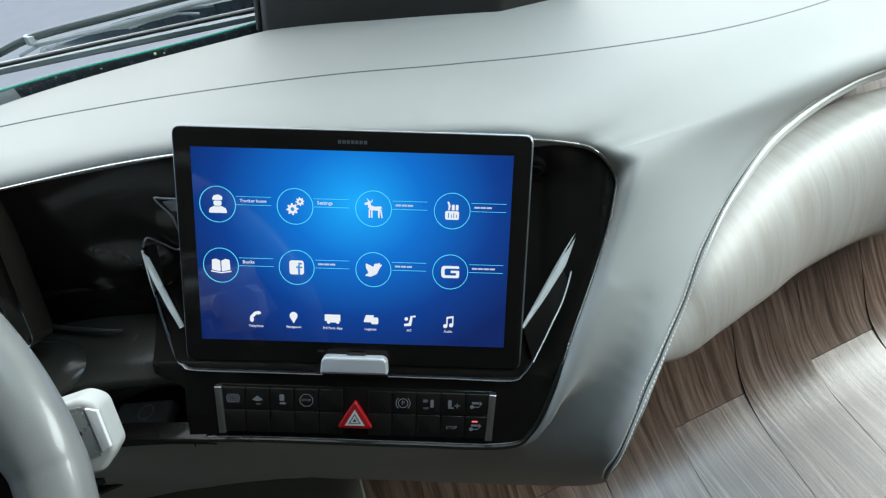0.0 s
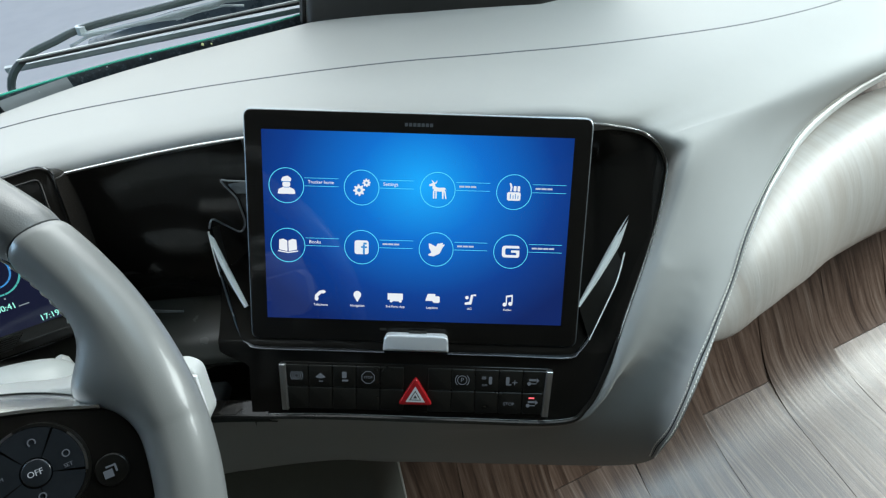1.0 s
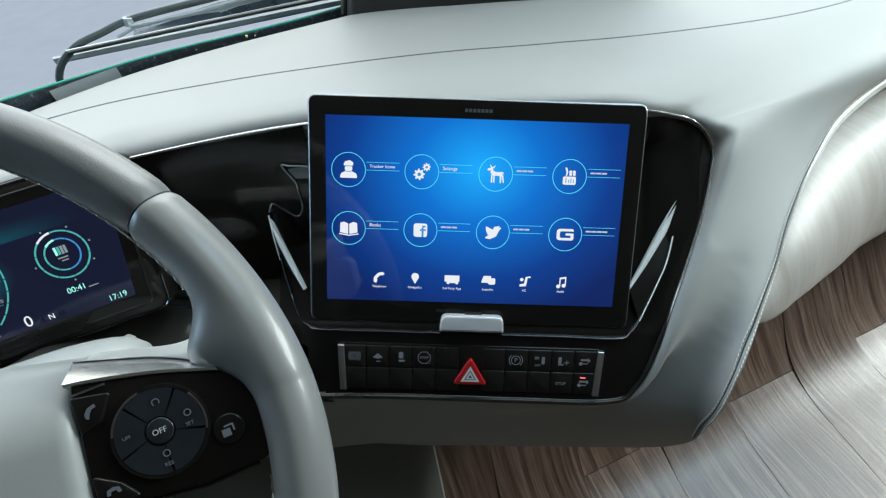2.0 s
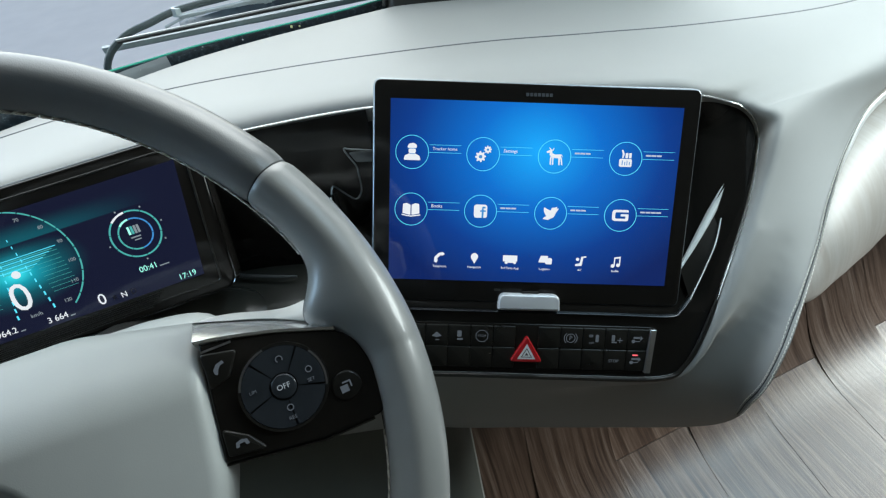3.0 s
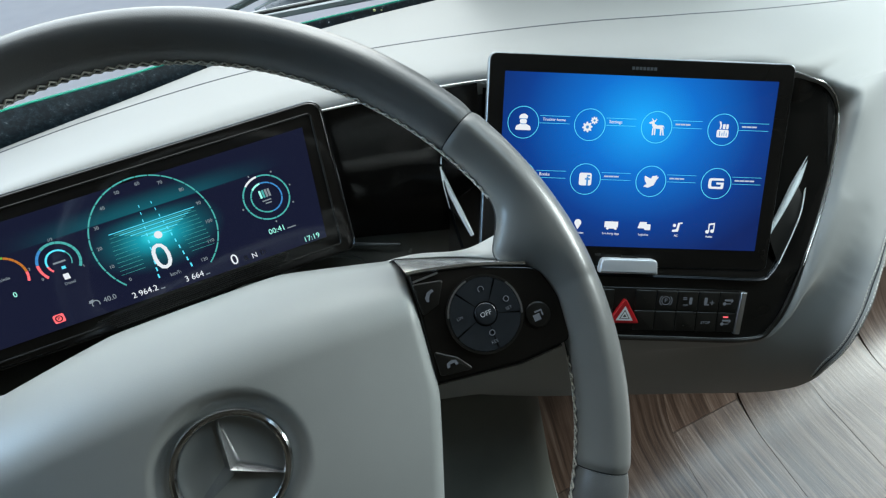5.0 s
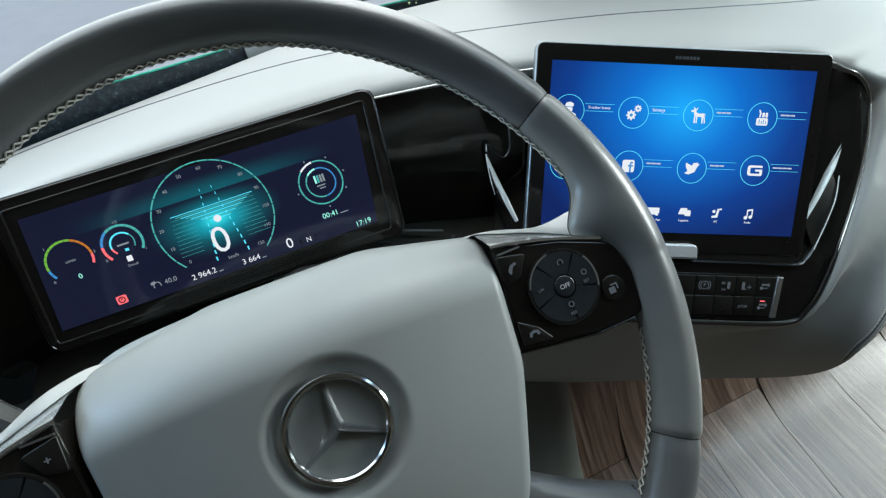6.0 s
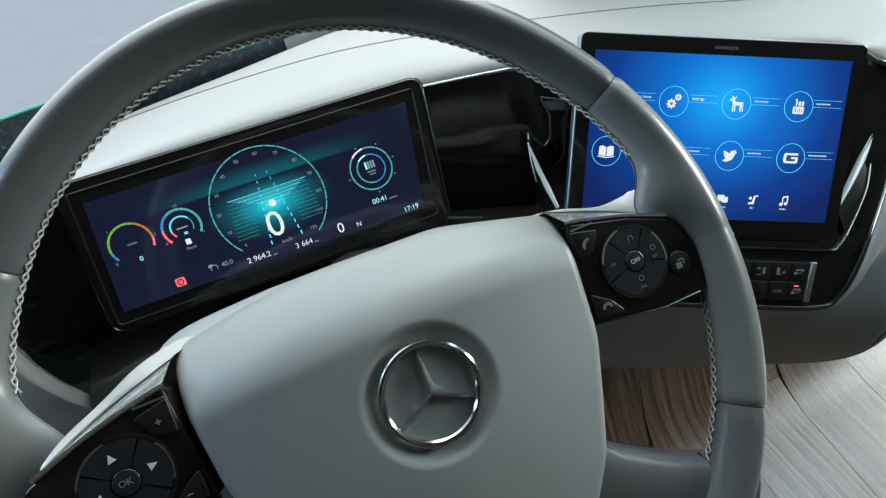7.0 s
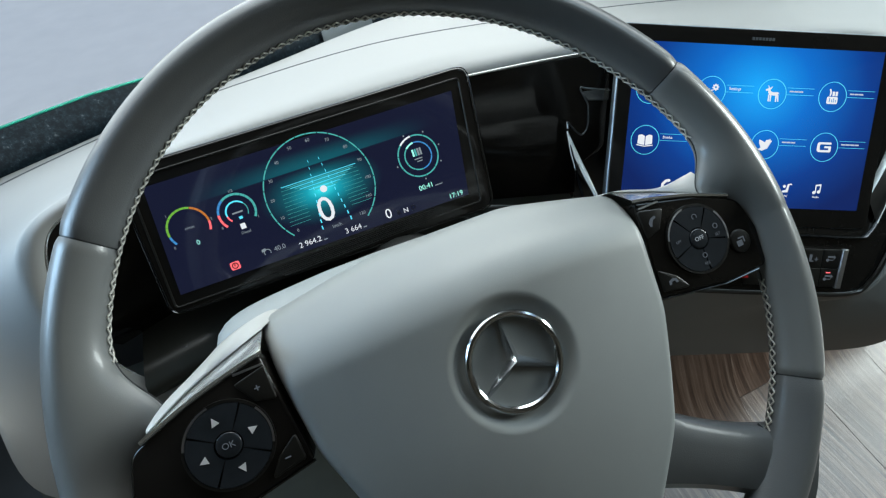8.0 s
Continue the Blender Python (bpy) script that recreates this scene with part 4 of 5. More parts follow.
mark([], [(x - 0.001, y, 0.0046, 0.0007, 0, 360), (x - 0.001, y, 0.0066, 0.0007, 130, 230), (x - 0.001, y, 0.0066, 0.0007, -50, 50)])
text_mesh("letter", "P", 0.0062, x - 0.001, y, M1, MARK, bank)
x = switch_x(3)
mark([rounded(box_outline(x + 0.003, y + 0.0004, 0.0030, 0.0074), 0.001), box_outline(x - 0.003, y + 0.002, 0.004, 0.0008), box_outline(x - 0.003, y + 0.0036, 0.004, 0.0008)])
text_mesh("word", "OFF", 0.0030, x - 0.0022, y - 0.0044, M1, MARK, bank)
x = switch_x(4)
mark([rounded(box_outline(x - 0.003, y + 0.001, 0.0032, 0.0066), 0.001), box_outline(x - 0.002, y - 0.0032, 0.005, 0.0012), box_outline(x + 0.0035, y - 0.001, 0.0050, 0.0007), box_outline(x + 0.0035, y - 0.001, 0.0007, 0.0050)])
for yy in (-0.1357, -0.1572):
    x = switch_x(5) - 0.0022
    mark([rounded([(x - 0.003, yy + 0.001), (x + 0.0035, yy + 0.001), (x + 0.0035, yy + 0.003), (x - 0.003, yy + 0.003)], 0.0006), disc_outline(x - 0.0028, yy - 0.0016, 0.0018, 14), box_outline(x + 0.0012, yy - 0.0016, 0.005, 0.0008), [(x + 0.0038, yy + 0.0042), (x + 0.0062, yy + 0.0016), (x + 0.0038, yy - 0.001)]])
text_mesh("word", "STOP", 0.0042, switch_x(4) - 0.001, -0.1579, M1, MARK, bank)
shape("tell_tale", [rounded(box_outline(switch_x(5) - 0.002, -0.1514, 0.0052, 0.0013), 0.0004)], RED_LIT, bank, M0, M1)

# ---- instrument cluster ----
cluster = holder("instrument_cluster", CLUSTER, "black digital instrument display with lit speed dial", "instrument display")
HOUSE = [(-0.156, -0.056), (0.166, -0.064), (0.181, 0.078), (-0.152, 0.078)]
bm = bmesh.new()
slab(bm, rounded(HOUSE, 0.013), -0.034, -0.001, 0.003)
part("housing", bm, GLOSS, cluster, "gloss black housing")
bm = bmesh.new()
edge = [Vector((p.x, p.y, -0.0005)) for p in rounded(HOUSE, 0.013, 8)]
tube(bm, edge, 0.0007, 6, closed=True)
part("edge_trim", bm, DARK_CHROME, cluster, "thin polished edge")
bm = bmesh.new()
inner = rounded([(-0.150, -0.050), (0.154, -0.055), (0.169, 0.068), (-0.143, 0.068)], 0.004)
tube(bm, [Vector((p.x, p.y, -0.001)) for p in inner], 0.0010, 6, closed=True)
part("inner_trim", bm, KEYCAP, cluster)
bm = bmesh.new()
slab(bm, [(-0.142, -0.040), (0.143, -0.044), (0.158, 0.058), (-0.134, 0.058)], -0.004, 0.0)
dial_screen = part("display", bm, CLUSTER_SCREEN, cluster, "dark display with a teal glow", smooth=False)
for k in range(7):
    bar("vent_slat", 0.02, -0.0462 - 0.0017 * k, 0.17 - 0.004 * k, 0.0007, KEYCAP, cluster, -0.003, 0.0004)
Z0, Z1 = -0.0002, 0.0004
SX, SY, SR = 0.0070, 0.0095, 0.0515
for k in range(24):
    bm = bmesh.new()
    a = 222 - 273 * (k + 1) / 24
    ring(bm, SX, SY, SR - 0.0011, SR, Z0, Z1, a + 0.5, a + 273 / 24 - 0.5, 6)
    part("dial_segment", bm, TEAL_LIT, dial_screen, smooth=False)
for k in range(13):
    a = radians(222 - 273 * k / 12)
    text_mesh("number", str(k * 10), 0.0042, SX + (SR - 0.0065) * math.cos(a), SY + (SR - 0.0065) * math.sin(a), Z1, DIM_LIT, dial_screen)
text_mesh("number", "0", 0.0335, 0.0045, -0.0118, Z1, WHITE_LIT, dial_screen)
text_mesh("unit", "km/h", 0.0046, 0.0090, -0.0285, Z1, DIM_LIT, dial_screen)
for k in range(9):
    y = 0.0210 - 0.0016 * k
    w = 0.072 * (1 - k / 10.5)
    bar("horizon_line", 0.0090 + 0.0004 * k, y, w, 0.0006, CYAN_LIT if k % 2 == 0 else TEAL_LIT, dial_screen, Z0, Z1)
for k in range(10):
    y = 0.0175 - 0.0036 * k
    for sx in (-1, 1):
        bar("grid_line", 0.0085 + sx * (0.0265 + 0.0004 * k), y, 0.020, 0.00025, TEAL_LIT, dial_screen, Z0, Z1 - 0.0002)
for sx in (-1, 1):
    for k in range(11):
        f = k / 10
        bar("lane_dash", 0.0095 + sx * (0.0052 + 0.0090 * f), 0.036 - 0.062 * f, 0.0005 + 0.0007 * f, 0.0022 + 0.0014 * f, CYAN_LIT, dial_screen, Z0, Z1)
bm = bmesh.new()
slab(bm, disc_outline(0.0090, 0.0080, 0.0032, 24), Z0, Z1 + 0.0002)
part("globe", bm, WHITE_LIT, dial_screen, smooth=False)
text_mesh("number", "2 964.2", 0.0072, -0.0200, -0.0350, Z1, WHITE_LIT, dial_screen)
text_mesh("number", "3 664", 0.0072, 0.0220, -0.0370, Z1, WHITE_LIT, dial_screen)
for x, y in ((-0.0055, -0.0372), (0.0335, -0.0388)):
    bar("unit_bar", x, y, 0.0036, 0.0010, DIM_LIT, dial_screen, Z0, Z1)
text_mesh("number", "0", 0.0135, 0.0590, -0.0352, Z1, WHITE_LIT, dial_screen)
for x, s, mat in ((0.0690, "R", KEYCAP), (0.0765, "N", WHITE_LIT), (0.0845, "D", KEYCAP)):
    text_mesh("gear_letter", s, 0.0066, x, -0.0375, Z1, mat, dial_screen)
text_mesh("trip_time", "00:41", 0.0070, 0.1035, -0.0222, Z1, MINT_LIT, dial_screen)
bar("unit_bar", 0.1165, -0.0240, 0.0080, 0.0009, DIM_LIT, dial_screen, Z0, Z1)
text_mesh("clock_time", "17:19", 0.0070, 0.1300, -0.0398, Z1, MINT_LIT, dial_screen)
text_mesh("cruise_speed", "40.0", 0.0062, -0.0475, -0.0300, Z1, DIM_LIT, dial_screen)
bm = bmesh.new()
ring(bm, -0.0592, -0.0305, 0.0026, 0.0033, Z0, Z1, -30, 210, 16)
slab(bm, rounded([(-0.0640, -0.0290), (-0.0600, -0.0285), (-0.0600, -0.0260), (-0.0635, -0.0265)], 0.0004), Z0, Z1)
part("cruise_symbol", bm, DIM_LIT, dial_screen, smooth=False)
bm = bmesh.new()
slab(bm, rounded(box_outline(-0.0897, -0.0318, 0.0085, 0.0074), 0.0018), Z0, Z1)
part("brake_lamp", bm, RED_LIT, dial_screen, "lit red parking brake lamp", smooth=False)
bm = bmesh.new()
ring(bm, -0.0897, -0.0318, 0.0020, 0.0029, Z1, Z1 + 0.0002, 0, 360, 24)
part("brake_ring", bm, KEYCAP, dial_screen, smooth=False)
text_mesh("brake_letter", "P", 0.0040, -0.0897, -0.0318, Z1 + 0.0002, KEYCAP, dial_screen)
# small gauges
for k in range(18):
    a0 = 215 - 240 * k / 18
    mat = BLUE_LIT if k < 2 else (GREEN_LIT if k < 11 else (AMBER_LIT if k < 16 else RED_LIT))
    bm = bmesh.new()
    ring(bm, -0.1128, 0.0135, 0.0168, 0.0186, Z0, Z1, a0 - 240 / 18 + 0.8, a0, 3)
    part("rev_segment", bm, mat, dial_screen, smooth=False)
text_mesh("unit", "n/min", 0.0036, -0.1122, 0.0135, Z1, DIM_LIT, dial_screen)
text_mesh("number", "0", 0.0062, -0.1105, -0.0012, Z1, MINT_LIT, dial_screen)
for s, x, y in (("0", -0.1300, 0.0005), ("1", -0.1265, 0.0290), ("2", -0.0925, 0.0150), ("1/2", -0.0690, 0.0325), ("0", -0.0870, 0.0035), ("1", -0.0545, 0.0035)):
    text_mesh("number", s, 0.0034, x, y, Z1, DIM_LIT, dial_screen)
for k in range(16):
    a0 = 220 - 255 * k / 16
    bm = bmesh.new()
    ring(bm, -0.0702, 0.0134, 0.0150, 0.0170, Z0, Z1, a0 - 255 / 16 + 0.8, a0, 3)
    part("fuel_segment", bm, RED_LIT if k < 3 else (BLUE_LIT if k < 6 else TEAL_LIT), dial_screen, smooth=False)
bm = bmesh.new()
ring(bm, -0.0702, 0.0134, 0.0088, 0.0102, Z0, Z1, 40, 190, 20)
part("additive_arc", bm, CYAN_LIT, dial_screen, smooth=False)
bm = bmesh.new()
ring(bm, -0.0702, 0.0134, 0.0088, 0.0102, Z0, Z1, 190, 225, 8)
part("additive_low", bm, RED_LIT, dial_screen, smooth=False)
bm = bmesh.new()
ring(bm, -0.0702, 0.0134, 0.0092, 0.0099, Z0, Z1, -30, 40, 10)
part("additive_rest", bm, TEAL_LIT, dial_screen, smooth=False)
bar("word_bar", -0.0702, 0.0128, 0.0095, 0.0014, DIM_LIT, dial_screen, Z0, Z1)
bar("word_bar", -0.0690, 0.0075, 0.0030, 0.0024, CYAN_LIT, dial_screen, Z0, Z1)
shape("fuel_symbol", [rounded(box_outline(-0.0700, -0.0003, 0.0044, 0.0050), 0.0006)], WHITE_LIT, dial_screen, Z0, Z1)
text_mesh("word", "Diesel", 0.0034, -0.0695, -0.0062, Z1, DIM_LIT, dial_screen)
# right-hand double dial
for k in range(10):
    for r0, r1, hot, cold in ((0.0194, 0.0207, WHITE_LIT, TEAL_LIT), (0.0128, 0.0140, MINT_LIT, BLUE_LIT if k < 6 else TEAL_LIT)):
        bm = bmesh.new()
        a0 = 130 - 36 * k
        ring(bm, 0.1058, 0.0088, r0, r1, Z0, Z1, a0 - 34.5, a0, 8)
        part("dial_segment", bm, cold, dial_screen, smooth=False)
for r0, r1, mat in ((0.0192, 0.0209, WHITE_LIT), (0.0126, 0.0142, MINT_LIT)):
    bm = bmesh.new()
    ring(bm, 0.1058, 0.0088, r0, r1, Z1, Z1 + 0.0001, 96, 134, 8)
    part("dial_segment", bm, mat, dial_screen, smooth=False)
for k in range(4):
    bar("pressure_bar", 0.1015 + 0.0026 * k, 0.0125, 0.0018, 0.0070, MINT_LIT if k == 0 else (TEAL_LIT if k == 1 else DIM_LIT), dial_screen, Z0, Z1)
bar("word_bar", 0.1050, 0.0062, 0.0080, 0.0011, DIM_LIT, dial_screen, Z0, Z1)
bar("word_bar", 0.1058, 0.0036, 0.0055, 0.0010, DIM_LIT, dial_screen, Z0, Z1)
for a in (10, 60, 110, 190, 270, 330):
    bar("tick_bar", 0.1058 + 0.0235 * math.cos(radians(a)), 0.0088 + 0.0235 * math.sin(radians(a)), 0.0012, 0.0014, DIM_LIT, dial_screen, Z0, Z1)

# pale cover in front of the display's foot
cowl = holder("column_cowl", Matrix.Identity(4), "pale plastic cowl over the steering column", "column cover")
bm = bmesh.new()
rows = []
for k in range(41):
    f = k / 40
    x = -0.184 + 0.278 * f
    e = max(0.02, 1 - abs(2 * f - 1) ** 9) ** 0.5
    top = float(np.interp(x, (-0.184, -0.08, -0.03, 0.033, 0.075, 0.094), (0.532, 0.540, 0.540, 0.537, 0.531, 0.527)))
    rows.append([Vector((x, 0.160 + 0.034 * e * math.cos(a), top - 0.026 + 0.026 * e * math.sin(a))) for a in [2 * math.pi * j / 28 for j in range(28)]])
sheet(bm, rows, True)
part("cover", bm, HUB, cowl)
bm = bmesh.new()
tube(bm, [Vector((0.0590, 0.2030, 0.462)), Vector((0.0600, 0.2060, 0.480)), Vector((0.0610, 0.2085, 0.489)), Vector((0.0612, 0.2092, 0.493))], [0.0060, 0.0062, 0.0055, 0.0030], 12)
part("adjuster_knob", bm, PALE, cowl, "small beige adjuster knob")
bm = bmesh.new()
tube(bm, [Vector((-0.005, 0.09, 0.53)), Vector((-0.005, 0.16, 0.48)), Vector((-0.005, 0.30, 0.38))], 0.055, 24)
part("column", bm, MATT, cowl, "dark steering column")

# ---- steering wheel ----
wheel = holder("steering_wheel", WHEEL, "grey leather steering wheel with black control pads", "steering wheel")
RIM_R, RIM_A, RIM_B, RIM_Z = 0.2180, 0.0162, 0.0160, 0.0030
RIM_POSE = WHEEL.inverted() @ frame_of((-0.0104, 0.0339, 0.5845), (0.9990, -0.0280, 0.0357), (0, 0.7863, 0.6178))


def rim_point(a, b, grow=0.0):
    """A point of the rim: a round the wheel, b round its section, with a swell towards each control pad; the upper half sits a little off centre."""
    d = min(abs((a - c + 180) % 360 - 180) for c in (9, 171))
    swell = 0.020 * math.exp(-(d / 4.9) ** 2) if 0 < math.cos(radians(a)) else 0.026 * math.exp(-(d / 6.5) ** 2)
    ca, cb, sb = radians(a), math.cos(b), math.sin(b)
    cb, sb = math.copysign(abs(cb) ** 1.2, cb), math.copysign(abs(sb) ** 1.2, sb)
    r = RIM_R + (RIM_A + grow + (swell if cb < 0 else 0)) * cb
    up = max(0.0, math.sin(ca))
    off = Vector((-0.0125, 0.0100, 0.0064)) * up ** 1.5 + Vector((0, 0, 0.0051 * math.cos(ca) * up ** 0.5))
    return RIM_POSE @ (Vector((r * math.cos(ca), r * math.sin(ca), RIM_Z + (RIM_B + grow) * sb)) + off)


def rim_piece(bm, a0, a1, n=110, grow=0.0):
    rows = []
    for k in range(n + 1):
        a = a0 + (a1 - a0) * k / n
        edge = min(k, n - k)
        tuck = -0.0012 if edge == 0 else (-0.0004 if edge == 1 else 0.0)
        rows.append([rim_point(a, 2 * math.pi * j / 28, grow + tuck) for j in range(28)])
    vs = sheet(bm, rows, True)
    bm.faces.new(vs[0])
    bm.faces.new(vs[-1])


for name, a0, a1, mat in (("upper_rim", 29.12, 143.88, RIM), ("grip", 144.12, 208.88, GRIP), ("lower_rim", 209.12, 330.38, RIM), ("grip", 330.62, 388.88, GRIP)):
    bm = bmesh.new()
    rim_piece(bm, a0, a1)
    part(name, bm, mat, wheel, "grey leather rim" if mat is RIM else "finely perforated leather grip", sharp=60)
bm = bmesh.new()
rim_piece(bm, 0, 359.9, 180, -0.0016)
part("rim_core", bm, GROOVE, wheel)
# crossed stitches along the inner side of the rim
for first, last in ((-39.0, -11.0), (19.0, 161.0), (191.0, 219.0)):
    bm = bmesh.new()
    a = first
    while a < last:
        for s in (1, -1):
            pts = [rim_point(a + s * -0.85 + s * 1.7 * f, radians(172 + 26 * f), 0.0006) for f in (0, 0.33, 0.66, 1)]
            tube(bm, pts, 0.00055, 5)
        a += 1.75
    tagged(part("cross_stitching", bm, RIM_THREAD, wheel, "pale crossed stitches round the rim"), kind="stuff")
bm = bmesh.new()
tube(bm, [rim_point(-30 + 240 * k / 300, radians(185), 0.0001) for k in range(301)], 0.0005, 5)
part("stitch_groove", bm, GROOVE, wheel)

# hub cover, domed and falling away at its upper edge
HUB_C = Vector((0.0045, -0.0165))
hub_out = rounded([(0.1205, 0.0500), (0.050, 0.0680), (-0.045, 0.0690), (-0.1195, 0.0565), (-0.1095, -0.022), (-0.083, -0.095), (-0.045, -0.150), (0.050, -0.150), (0.0885, -0.095), (0.1125, -0.028)], [0.005, 0.07, 0.07, 0.010, 0.06, 0.06, 0.03, 0.03, 0.06, 0.06], 10)


def hub_height(p):
    h = 0.0205 - 1.15 * (p.x - HUB_C.x) ** 2 - 0.9 * max(0, -p.y - 0.03) ** 2
    t = max(0.0, p.y - 0.0190 + 0.45 * p.x * p.x)
    h -= 17.5 * t * t
    r = (p - HUB_C).length
    t = max(0.0, min(1.0, (0.0365 - r) / 0.006))
    return h - 0.0045 * t * t * (3 - 2 * t)


def ray_out(th):
    """How far the hub's outline lies from its emblem in a direction."""
    d = Vector((math.cos(th), math.sin(th)))
    best = 0.0
    n = len(hub_out)
    for i in range(n):
        a, b = hub_out[i] - HUB_C, hub_out[(i + 1) % n] - HUB_C
        e = b - a
        den = d.x * e.y - d.y * e.x
        if abs(den) < 1e-12:
            continue
        s = (a.x * e.y - a.y * e.x) / den
        t = (a.x * d.y - a.y * d.x) / den
        if s > 0 and -1e-6 <= t <= 1 + 1e-6:
            best = max(best, s)
    return best


bm = bmesh.new()
TH = [2 * math.pi * k / 288 for k in range(288)]
far = [ray_out(t) for t in TH]
grid = []
for k in range(1, 16):
    rr = 0.0028 * k
    grid.append([Vector((HUB_C.x + rr * math.cos(t), HUB_C.y + rr * math.sin(t))) for t in TH])
for k in range(1, 49):
    f = k / 48
    grid.append([HUB_C + Vector((math.cos(t), math.sin(t))) * (0.042 + (far[i] - 0.0070 - 0.042) * f) for i, t in enumerate(TH)])
rows3 = [[Vector((p.x, p.y, hub_height(p))) for p in row] for row in grid]
for k in range(1, 6):
    t = k / 5 * math.pi / 2
    row = []
    for i, th in enumerate(TH):
        q = HUB_C + Vector((math.cos(th), math.sin(th))) * (far[i] - 0.0070 + 0.0070 * math.sin(t))
        row.append(Vector((q.x, q.y, hub_height(q) - 0.0085 * (1 - math.cos(t)))))
    rows3.append(row)
rows3.append([Vector((p.x, p.y, min(p.z - 0.02, -0.02))) for p in rows3[-1]])
rows3.append([Vector((p.x * 0.85, p.y * 0.85, -0.055)) for p in rows3[-1]])
vs = sheet(bm, rows3, True)
bm.faces.new(vs[0])
bm.faces.new(vs[-1])
hub_cover = part("hub_cover", bm, HUB, wheel, "smooth pale grey leather hub cover", sharp=50)
# emblem: a chrome ring with three tapered arms, as plain shapes
EZ = 0.0172
bm = bmesh.new()
tube(bm, [Vector((HUB_C.x + 0.0262 * math.cos(t), HUB_C.y + 0.0262 * math.sin(t), EZ + 0.001)) for t in TH[::2]], 0.0022, 10, closed=True)
emblem = part("emblem_ring", bm, CHROME, wheel, "chrome ring")
for k in range(3):
    th = radians(90 + 120 * k)
    d, s = Vector((math.cos(th), math.sin(th), 0)), Vector((-math.sin(th), math.cos(th), 0))
    c = Vector((HUB_C.x, HUB_C.y, EZ))
    bm = bmesh.new()
    tip = c + d * 0.0255 + Vector((0, 0, 0.0010))
    pts = [c + s * 0.0040 + d * 0.0023 + Vector((0, 0, -0.002)), c + Vector((0, 0, 0.0042)), c - s * 0.0040 + d * 0.0023 + Vector((0, 0, -0.002))]
    end = [tip + s * 0.0008 + Vector((0, 0, -0.002)), tip, tip - s * 0.0008 + Vector((0, 0, -0.002))]
    sheet(bm, [pts, end])
    part("emblem_arm", bm, CHROME, wheel, "tapered chrome arm", smooth=False)


def control_pad(sg):
    """One black pad with a round rocker, set in a pale spoke under a chrome strip."""
    def out(pts):
        return [(x * sg, y) for x, y in pts]
    pad_pts = [(0.1120, -0.0232), (0.1620, -0.0318), (0.1955, -0.0320), (0.1985, -0.006), (0.1925, 0.0160), (0.1600, 0.0290), (0.1195, 0.0385)]
    bm = bmesh.new()
    slab(bm, rounded(out(pad_pts), [0.002, 0.006, 0.006, 0.010, 0.012, 0.02, 0.002]), -0.022, 0.0085, 0.0020)
    pad = part("control_pad", bm, GLOSS, wheel, "gloss black control pad")
    pad.location.z = -0.0060
    low = spline([(0.1180 * sg, 0.0390, 0.001), (0.1300 * sg, 0.0368, 0.001), (0.1570 * sg, 0.0298, 0.001), (0.1860 * sg, 0.0195, 0.001)], 28)
    high = spline([(0.1165 * sg, 0.0498, -0.013), (0.1230 * sg, 0.0478, -0.013), (0.1480 * sg, 0.0392, -0.013), (0.1660 * sg, 0.0315, -0.010), (0.1840 * sg, 0.0215, -0.004)], 28)
    crest = spline([(0.1060 * sg, 0.0500, -0.046), (0.1150 * sg, 0.0522, -0.036), (0.1330 * sg, 0.0492, -0.027), (0.1550 * sg, 0.0425, -0.027), (0.1680 * sg, 0.0408, -0.026), (0.1880 * sg, 0.0430, -0.022)], 28)
    if sg < 0:
        crest = [(p + Vector((0, 0.0085 * (1 - k / 27) ** 0.7, 0))).lerp(high[k], 0.85 * max(0.0, k / 27 - 0.5) / 0.5) for k, p in enumerate(crest)]
    down = Vector((0, 0, 1))
    bm = bmesh.new()
    sheet(bm, [[p - Vector((0, 0.003, 0.0)) - down * 0.004 for p in low], [p + down * 0.0022 for p in low], [p + Vector((0, 0.0016, 0)) + down * 0.0026 for p in low], high, [p - down * 0.006 for p in high]])
    part("chrome_strip", bm, STRIP, wheel, "polished strip above the pad", sharp=40)
    bm = bmesh.new()
    rim_ = [p + Vector((0, 0.0009, 0)) for p in high]
    sheet(bm, [[p - down * 0.007 for p in rim_], [p - down * 0.0006 for p in rim_], [p.lerp(q, 0.12) + down * 0.0010 for p, q in zip(rim_, crest)], [p.lerp(q, 0.5) + down * 0.0014 for p, q in zip(rim_, crest)], [p.lerp(q, 0.9) + down * 0.0006 for p, q in zip(rim_, crest)], crest, [q + Vector((0, -0.002, -0.004)) for q in crest], [q + Vector((0, -0.022, -0.010)) for q in crest], [q + Vector((0, -0.07, -0.008)) for q in crest]])
    part("spoke", bm, PALE, wheel, "pale spoke behind the pad", sharp=60)
    bm = bmesh.new()
    tube(bm, [Vector((x * sg, y, 0.0005)) for x, y in ((0.1120, -0.0240), (0.1400, -0.0288), (0.1620, -0.0326), (0.1890, -0.0328))], 0.0009, 6)
    part("lower_trim", bm, DARK_CHROME, wheel)
    cx, cy, twist = (0.1520, 0.0020, 0) if sg > 0 else (-0.1478, 0.0020, 12)
    bm = bmesh.new()
    ring(bm, cx, cy, 0.0213, 0.0228, 0.007, 0.0105)
    part("bezel_ring", bm, KEYCAP, pad, "thin dark ring")
    for a0, a1 in ((100, 165), (-20, 35)):
        bm = bmesh.new()
        ring(bm, cx, cy, 0.0212, 0.0222, 0.009, 0.0108, a0, a1, 20)
        part("ring_arc", bm, SATIN, pad, "silver arc of the ring")
